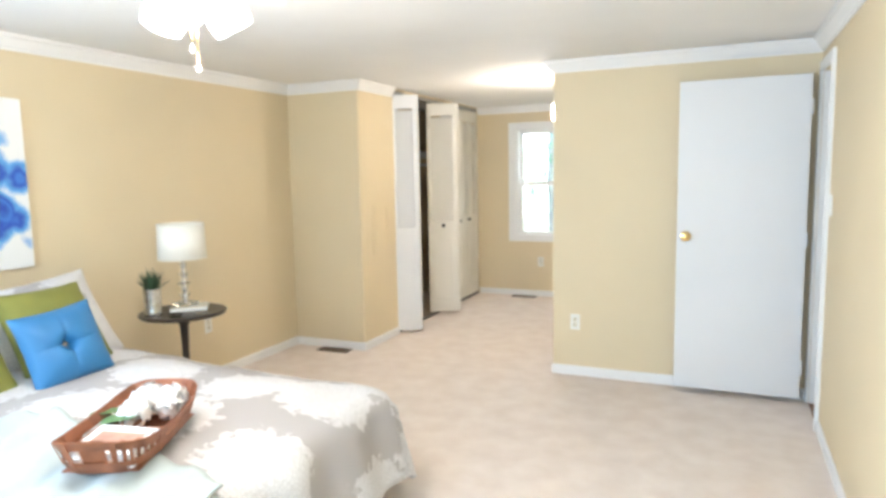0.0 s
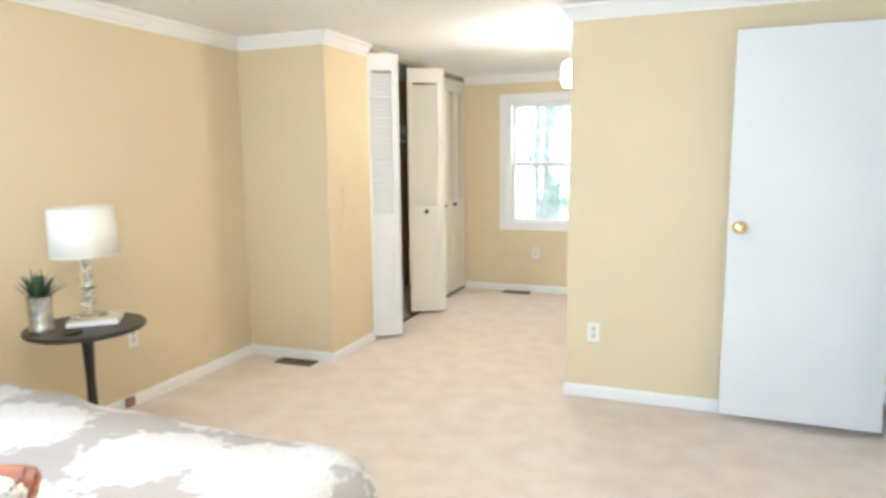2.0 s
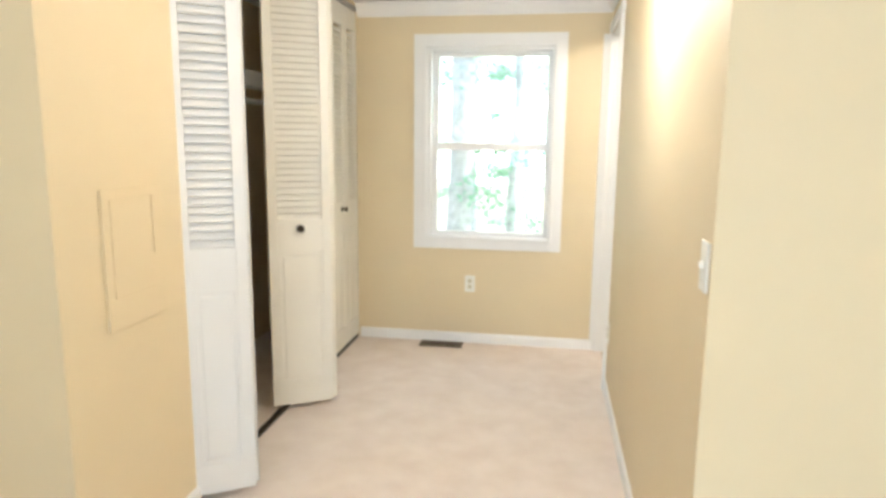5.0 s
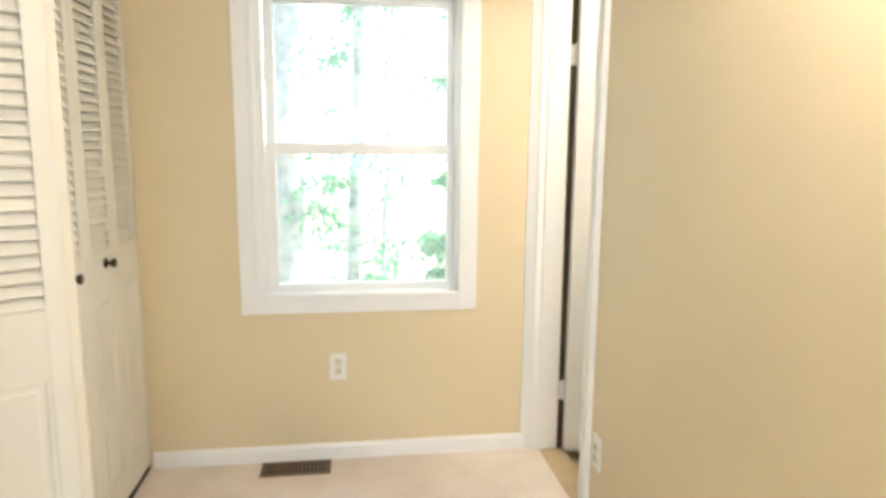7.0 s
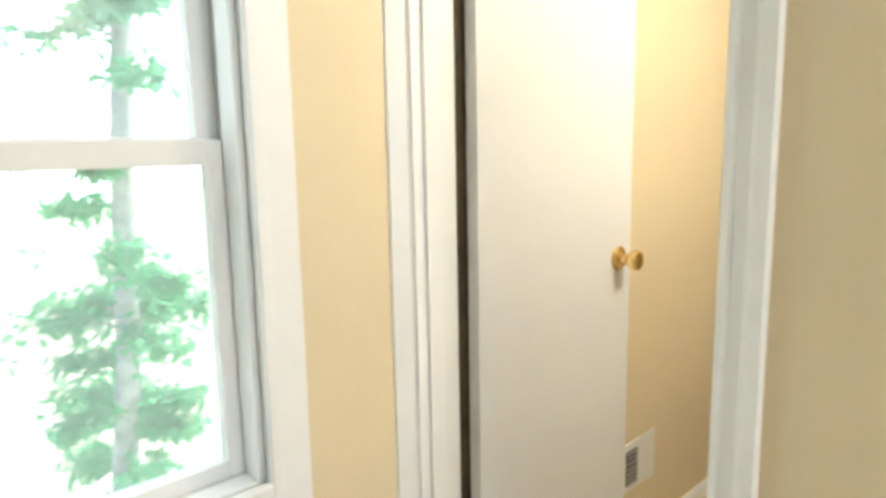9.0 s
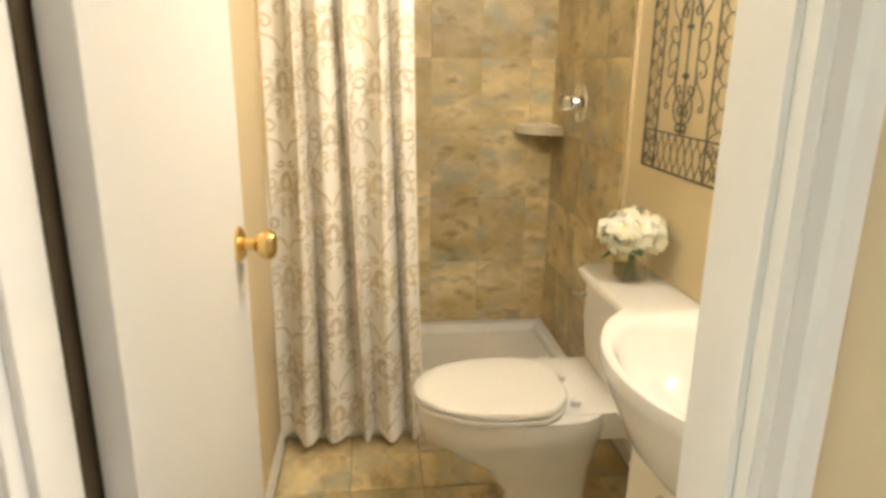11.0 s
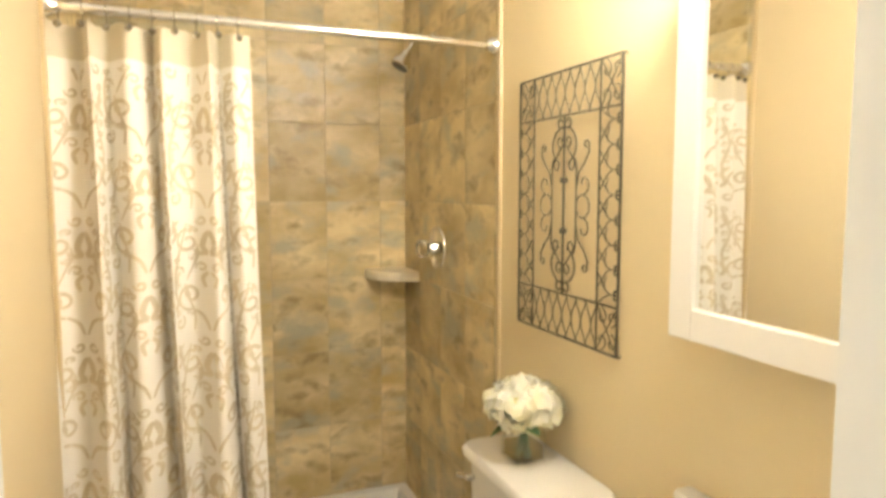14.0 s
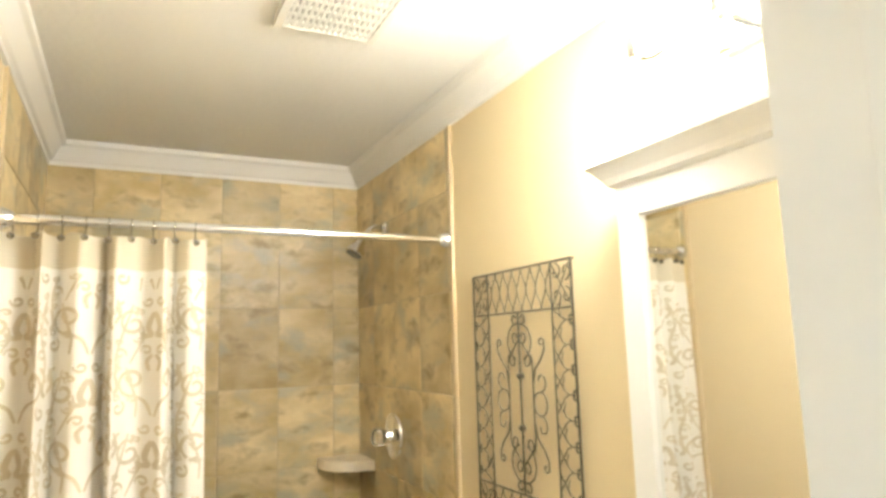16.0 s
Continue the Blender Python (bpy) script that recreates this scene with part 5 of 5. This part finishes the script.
for y, a in ((YS + .007, -90), (YN - .007, 90)):
    part("flange", lathe([(.030, 0), (.030, .008), (.022, .024), (.016, .034), (0, .036)], 24, m=pose(RX, y, RZ, a)), CHROME, rodt, smooth=True)

cloth = material("white_curtain_cloth", (.85, .82, .76), .85, vary=.02, scale=8, bump=.2, fine=500)
n, l = cloth.node_tree.nodes, cloth.node_tree.links
co = n.new("ShaderNodeTexCoord")
sep = n.new("ShaderNodeSeparateXYZ")
l.new(co.outputs["UV"], sep.inputs[0])
hem = n.new("ShaderNodeMath")
hem.operation = "GREATER_THAN"
hem.inputs[1].default_value = 1.765
l.new(sep.outputs["Y"], hem.inputs[0])
mix = n.new("ShaderNodeMix")
mix.data_type = "RGBA"
mix.inputs["A"].default_value, mix.inputs["B"].default_value = (.85, .82, .76, 1), (.66, .60, .47, 1)
l.new(hem.outputs[0], mix.inputs["Factor"])
l.new(mix.outputs["Result"], n["Principled BSDF"].inputs["Base Color"])
PRINT = material("taupe_scroll_print", (.63, .56, .425), .85, vary=.12, scale=9, bump=.15, fine=400)

cur = thing("shower_curtain", "white shower curtain with taupe scroll print, drawn aside", "curtain")
bm = bmesh.new()
uv = bm.loops.layers.uv.new("cloth")
NU, NV = 200, 50
Y0, Y1 = 6.458, 5.972
rows = []
FOLDS = [(.0, .0), (.11, 1), (.19, -1), (.30, .9), (.38, -.8), (.50, 1), (.58, -.9), (.68, .8), (.76, -1), (.86, .9), (.93, -.7), (1.0, .3)]


def fold(u):
    for (a, p), (b_, q) in zip(FOLDS, FOLDS[1:]):
        if a <= u <= b_:
            f = (u - a) / (b_ - a)
            f = f * f * (3 - 2 * f)
            return p + (q - p) * f
    return 0


CLOTH_W, CLOTH_H = .92, 1.86


def drape(across, up):
    """The place of a point of the cloth, given by its distance along the hem and its height on it."""
    u, v = across / CLOTH_W, up / CLOTH_H
    y = Y0 + (Y1 - Y0) * u - (.020 * (1 - v) + .035 * (1 - v) ** 2) * u ** 1.5 + .012 * math.sin(u * 21 + v * 2)
    x = .708 - .10 * (1 - v) ** 1.3 + (.040 + .012 * (1 - v)) * fold(min(1, max(0, u + .012 * math.sin(v * 4 + u * 9)))) + .006 * noise.noise(Vector((u * 9, v * 5, 0)))
    z = ZB + .055 + v * (1.868 - ZB - .055) - .010 * abs(math.sin(u * math.pi * 6)) * (v > .96)
    return Vector((x, y, z))


rows = [[bm.verts.new(drape(CLOTH_W * i / NU, CLOTH_H * j / NV)) for j in range(NV + 1)] for i in range(NU + 1)]
for i in range(NU):
    for j in range(NV):
        f = bm.faces.new((rows[i][j], rows[i + 1][j], rows[i + 1][j + 1], rows[i][j + 1]))
        for lp, (a, b_) in zip(f.loops, ((i, j), (i + 1, j), (i + 1, j + 1), (i, j + 1))):
            lp[uv].uv = (a / NU * CLOTH_W, b_ / NV * CLOTH_H)
part("cloth", bm, cloth, cur, smooth=True)


def on_cloth(p, q):
    """A printed point just proud of the cloth on its room side."""
    c = drape(p, q)
    across, up = drape(min(p + .002, CLOTH_W), q) - drape(max(p - .002, 0), q), drape(p, min(q + .004, 1.76)) - drape(p, max(q - .004, 0))
    d = across.cross(up)
    d = d.normalized() if d.length > 1e-9 else Vector((-1, 0, 0))
    return c + d * (.0016 if d.x < 0 else -.0016)


def ribbon(bm, pts, width):
    """A printed line that swells in its middle, laid on the cloth."""
    last = None
    for i, (p, q) in enumerate(pts):
        a, b_ = pts[max(i - 1, 0)], pts[min(i + 1, len(pts) - 1)]
        d = math.hypot(b_[0] - a[0], b_[1] - a[1]) or 1
        w = width * (.45 + .55 * math.sin(math.pi * (.12 + .8 * i / (len(pts) - 1))))
        ends = [(p - (b_[1] - a[1]) / d * w * k, q + (b_[0] - a[0]) / d * w * k) for k in (-1, 1)]
        if all(.004 < e_[0] < CLOTH_W - .004 and .01 < e_[1] < 1.75 for e_ in ends):
            pair = [bm.verts.new(on_cloth(*e_)) for e_ in ends]
            if last:
                bm.faces.new((last[0], last[1], pair[1], pair[0]))
            last = pair
        else:
            last = None


def spiral(cx, cy, r0, r1, a0, turn, n=20):
    return [(cx + (r0 + (r1 - r0) * (i / n) ** .8) * math.cos(radians(a0 + turn * i / n)), cy + (r0 + (r1 - r0) * (i / n) ** .8) * math.sin(radians(a0 + turn * i / n))) for i in range(n + 1)]


def bow(*pts):
    """A smooth line through three or four points."""
    out = []
    for i in range(17):
        f = i / 16 * (len(pts) - 1)
        k = min(int(f), len(pts) - 2)
        f -= k
        p0, p1, p2, p3 = pts[max(k - 1, 0)], pts[k], pts[k + 1], pts[min(k + 2, len(pts) - 1)]
        out.append(tuple(.5 * (2 * p1[c] + (p2[c] - p0[c]) * f + (2 * p0[c] - 5 * p1[c] + 4 * p2[c] - p3[c]) * f ** 2 + (3 * p1[c] - p0[c] - 3 * p2[c] + p3[c]) * f ** 3) for c in (0, 1)))
    return out


# half of a mirrored scroll figure
FIGURE = [
    (spiral(.058, .120, .050, .010, -100, 430, 30), .0050), (spiral(.060, .300, .043, .008, 80, -420, 28), .0050),
    (bow((.047, .071), (.020, .050), (.004, .010)), .0045), (bow((.108, .125), (.112, .190), (.095, .250), (.067, .342)), .0045),
    (spiral(.096, .205, .020, .005, 200, -400, 16), .0038), (spiral(.022, .215, .018, .005, -20, 400, 16), .0038),
    (spiral(.098, .040, .022, .006, 120, 400, 16), .0040), (spiral(.020, .372, .017, .005, 10, -400, 16), .0038),
    (bow((.012, .150), (.020, .180), (.004, .200)), .0060), (bow((.118, .300), (.100, .330), (.112, .372)), .0060),
    (bow((.004, .262), (.018, .285), (.010, .318), (.000, .335)), .0085), (bow((.003, .262), (.032, .262), (.040, .276)), .0060),
    (bow((.058, .120), (.070, .128), (.066, .142)), .0080), (bow((.118, .085), (.104, .105), (.116, .150)), .0070),
]
bm = bmesh.new()
for i in range(4):
    for j in range(-1, 6):
        for pts, width in FIGURE:
            for s in (-1, 1):
                ribbon(bm, [(.100 + i * .285 + s * p * 1.18, .03 + j * .335 + .165 * (i % 2) + q * .835) for p, q in pts], width * 1.12)
                if width < .0048:
                    ribbon(bm, [(.2425 + i * .285 + s * p * .80, .13 + j * .335 + .165 * (i % 2) + q * .60) for p, q in pts], width * .95)
                    ribbon(bm, [(.100 + i * .285 + s * (.150 - p) * .95, .33 + j * .335 + .165 * (i % 2) - q * .45) for p, q in pts], width * .9)
part("scroll_print", bm, PRINT, cur, "printed taupe scrolls", kind="stuff")
STEEL = material("darkened_steel", (.42, .40, .36), .25, 1.0, vary=.1, bump=0)
for k in range(9):
    y = 6.43 - k * .0545
    hook = part("hook", tube([(RX + .0150 * math.cos(a), y, RZ + .0150 * math.sin(a)) for a in (3.6, 3.0, 2.4, 1.6, .8, 0, -.8)] + [(RX + .004, y, RZ - .03), (RX - .012, y, RZ - .045)], .0016, 6), STEEL, cur, "steel curtain hook", True)
    part("bead", lathe([(0, -.010), (.007, -.006), (.010, 0), (.007, .006), (0, .010)], 12, m=pose(RX - .022 - .02 * (k % 2), y, RZ - .047)), STEEL, hook, "", True)

va = thing("shower_valve", "chrome shower valve with a clear lever knob", "shower valve", pose(1.235, YS + .007, 1.20))
part("escutcheon", lathe([(.088, 0), (.086, .006), (.060, .014), (.030, .018), (.026, .036), (0, .038)], 36, m=pose(0, 0, 0, -90)), CHROME, va, smooth=True)
part("knob", lathe([(.014, .036), (.030, .045), (.034, .075), (.028, .086), (0, .088)], 8, m=pose(0, 0, 0, -90)), glass_material("acrylic_knob", (.96, .97, .96), .08), va, "clear faceted acrylic knob")
hd = thing("showerhead", "small chrome shower head on a bent arm", "shower head", pose(1.308, YS + .007, 2.045))
part("flange", lathe([(.028, 0), (.026, .006), (.012, .010), (0, .010)], 24, m=pose(0, 0, 0, -90)), CHROME, hd, smooth=True)
part("arm", tube([(0, .005, 0), (0, .045, .002), (0, .075, -.022), (0, .098, -.058)], .009, 12), CHROME, hd, smooth=True)
part("head", lathe([(.010, 0), (.018, .012), (.020, .03), (.036, .055), (.038, .070), (.033, .074), (0, .074)], 24, m=pose(0, .094, -.052) @ pose(0, 0, 0, -150) @ Matrix.Diagonal((1.05, 1.05, 1.05, 1))), CHROME, hd, "chrome spray head", True)
part("nozzle_plate", lathe([(.034, 0), (.034, .004), (.020, .006), (0, .006)], 24, m=pose(0, .094, -.052) @ pose(0, 0, 0, -150) @ pose(0, 0, .078)), material("grey_rubber_nozzles", (.10, .095, .085), .5, vary=.2, scale=60, bump=.3, fine=200), hd, "dark grey nozzle face", True)

# exhaust fan in the ceiling
ef = thing("exhaust_fan", "white plastic exhaust fan grille in the ceiling", "vent", pose(.21, 5.72, HB))
VW, VD = .28, .27
# dark sheet in place of the unlit duct above the slats
part("duct", box(bmesh.new(), -VW / 2 + .02, -VD / 2 + .02, -.006, VW / 2 - .02, VD / 2 - .02, -.002), DARK, ef)
for x0, y0, x1, y1 in ((-VW / 2, -VD / 2, VW / 2, -VD / 2 + .022), (-VW / 2, VD / 2 - .022, VW / 2, VD / 2), (-VW / 2, -VD / 2 + .022, -VW / 2 + .02, VD / 2 - .022), (VW / 2 - .02, -VD / 2 + .022, VW / 2, VD / 2 - .022)):
    part("rim", box(bmesh.new(), x0, y0, -.020, x1, y1, 0, bevel=.003), PLASTIC, ef)
for i in range(15):
    y = -VD / 2 + .022 + (VD - .044) * (i + .5) / 15
    part("slat", box(bmesh.new(), -VW / 2 + .02, y - .0045, -.018, VW / 2 - .02, y + .0045, -.008), PLASTIC, ef)
for i in range(6):
    x = -VW / 2 + .02 + (VW - .04) * (i + .5) / 6
    part("crossbar", box(bmesh.new(), x - .004, -VD / 2 + .022, -.0185, x + .004, VD / 2 - .022, -.009), PLASTIC, ef)

# ---- woods outside the window ----
structure("ground", boxes((-120, -120, -2.9, 120, 140, -2.6)), material("sunlit_leaf_litter", (.55, .50, .38), .95, vary=.25, scale=1.2, bump=.6, fine=9), "pale sunlit forest floor", "ground")
BARK = material("grey_bark", (.52, .54, .58), .9, vary=.3, scale=12, bump=.7, fine=30)
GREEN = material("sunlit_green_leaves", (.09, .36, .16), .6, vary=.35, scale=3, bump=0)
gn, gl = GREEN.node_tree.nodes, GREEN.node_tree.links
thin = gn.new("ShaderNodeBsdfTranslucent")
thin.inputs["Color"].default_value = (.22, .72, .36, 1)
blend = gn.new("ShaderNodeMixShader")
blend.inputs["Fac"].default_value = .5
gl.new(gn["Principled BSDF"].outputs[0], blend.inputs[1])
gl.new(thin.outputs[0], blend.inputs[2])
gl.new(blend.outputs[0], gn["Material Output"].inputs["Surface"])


def tree(label, x, y, r, height, lean_, leaves, seed, low=-1.2, spread=1.3):
    rg = random.Random(seed)
    t = thing("tree", label, "tree", pose(x, y, -2.6), "trees outside the window")
    pts = [(lean_ * (k / 8) ** 1.2 + .03 * math.sin(k * 1.7 + seed), .02 * math.cos(k + seed), height * k / 8) for k in range(9)]
    part("trunk", tube(pts, r * 1.15, 14, r_end=r * .55), BARK, t, smooth=True)
    tips = []
    for k in range(max(4, min(60, leaves // 90))):
        z = rg.uniform(low + 2.6, height * .95)
        f = z / height
        a = rg.uniform(0, 6.28)
        ln = rg.uniform(.4, 1) * spread
        p0 = Vector((lean_ * f ** 1.2, 0, z))
        p1 = p0 + Vector((math.cos(a) * ln * .5, math.sin(a) * ln * .5, .18 * ln))
        p2 = p0 + Vector((math.cos(a) * ln, math.sin(a) * ln, .10 * ln))
        part("limb", tube([p0, p1, p2], r * .16, 6, r_end=.004), BARK, t)
        tips += [(p1, ln), (p2, ln)]
    bm = bmesh.new()
    for _ in range(leaves):
        p, ln = rg.choice(tips)
        c = p + Vector((rg.gauss(0, .17), rg.gauss(0, .17), rg.gauss(0, .10))) * ln
        d = Vector((rg.gauss(0, 1), rg.gauss(0, 1), rg.gauss(-.3, .5))).normalized()
        leafy(bm, c, c + d * rg.uniform(.045, .085), rg.uniform(.014, .024), .008, 2)
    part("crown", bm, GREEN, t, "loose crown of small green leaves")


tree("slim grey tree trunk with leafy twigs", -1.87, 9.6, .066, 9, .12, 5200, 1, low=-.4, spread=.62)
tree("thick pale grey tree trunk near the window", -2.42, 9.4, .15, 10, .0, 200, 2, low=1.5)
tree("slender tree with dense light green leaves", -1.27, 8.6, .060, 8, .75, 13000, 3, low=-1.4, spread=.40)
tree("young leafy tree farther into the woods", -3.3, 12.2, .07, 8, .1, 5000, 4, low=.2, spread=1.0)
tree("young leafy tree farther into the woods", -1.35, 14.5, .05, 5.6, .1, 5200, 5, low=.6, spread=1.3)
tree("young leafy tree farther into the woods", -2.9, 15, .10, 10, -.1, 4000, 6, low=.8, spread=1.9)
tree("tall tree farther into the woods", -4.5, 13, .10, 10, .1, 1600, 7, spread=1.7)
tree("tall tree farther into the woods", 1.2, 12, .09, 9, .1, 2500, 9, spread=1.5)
# self-lit backdrop: hazy woods whose glow also sends light through the window
far = bpy.data.materials.new("glowing_far_woods")
far.use_nodes = True
n, l = far.node_tree.nodes, far.node_tree.links
b = n["Principled BSDF"]
co = n.new("ShaderNodeTexCoord")
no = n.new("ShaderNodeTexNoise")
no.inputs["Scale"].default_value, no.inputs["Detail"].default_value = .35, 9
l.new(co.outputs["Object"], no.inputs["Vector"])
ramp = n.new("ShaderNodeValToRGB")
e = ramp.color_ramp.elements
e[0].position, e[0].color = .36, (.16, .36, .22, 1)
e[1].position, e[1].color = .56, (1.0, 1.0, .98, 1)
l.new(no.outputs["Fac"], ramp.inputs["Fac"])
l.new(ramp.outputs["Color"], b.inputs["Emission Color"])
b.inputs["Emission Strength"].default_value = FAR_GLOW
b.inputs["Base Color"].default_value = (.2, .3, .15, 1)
structure("backdrop", boxes((-60, 60, -3, 60, 60.1, 40)), far, "glowing backdrop of bright hazy woods in the distance", "backdrop")
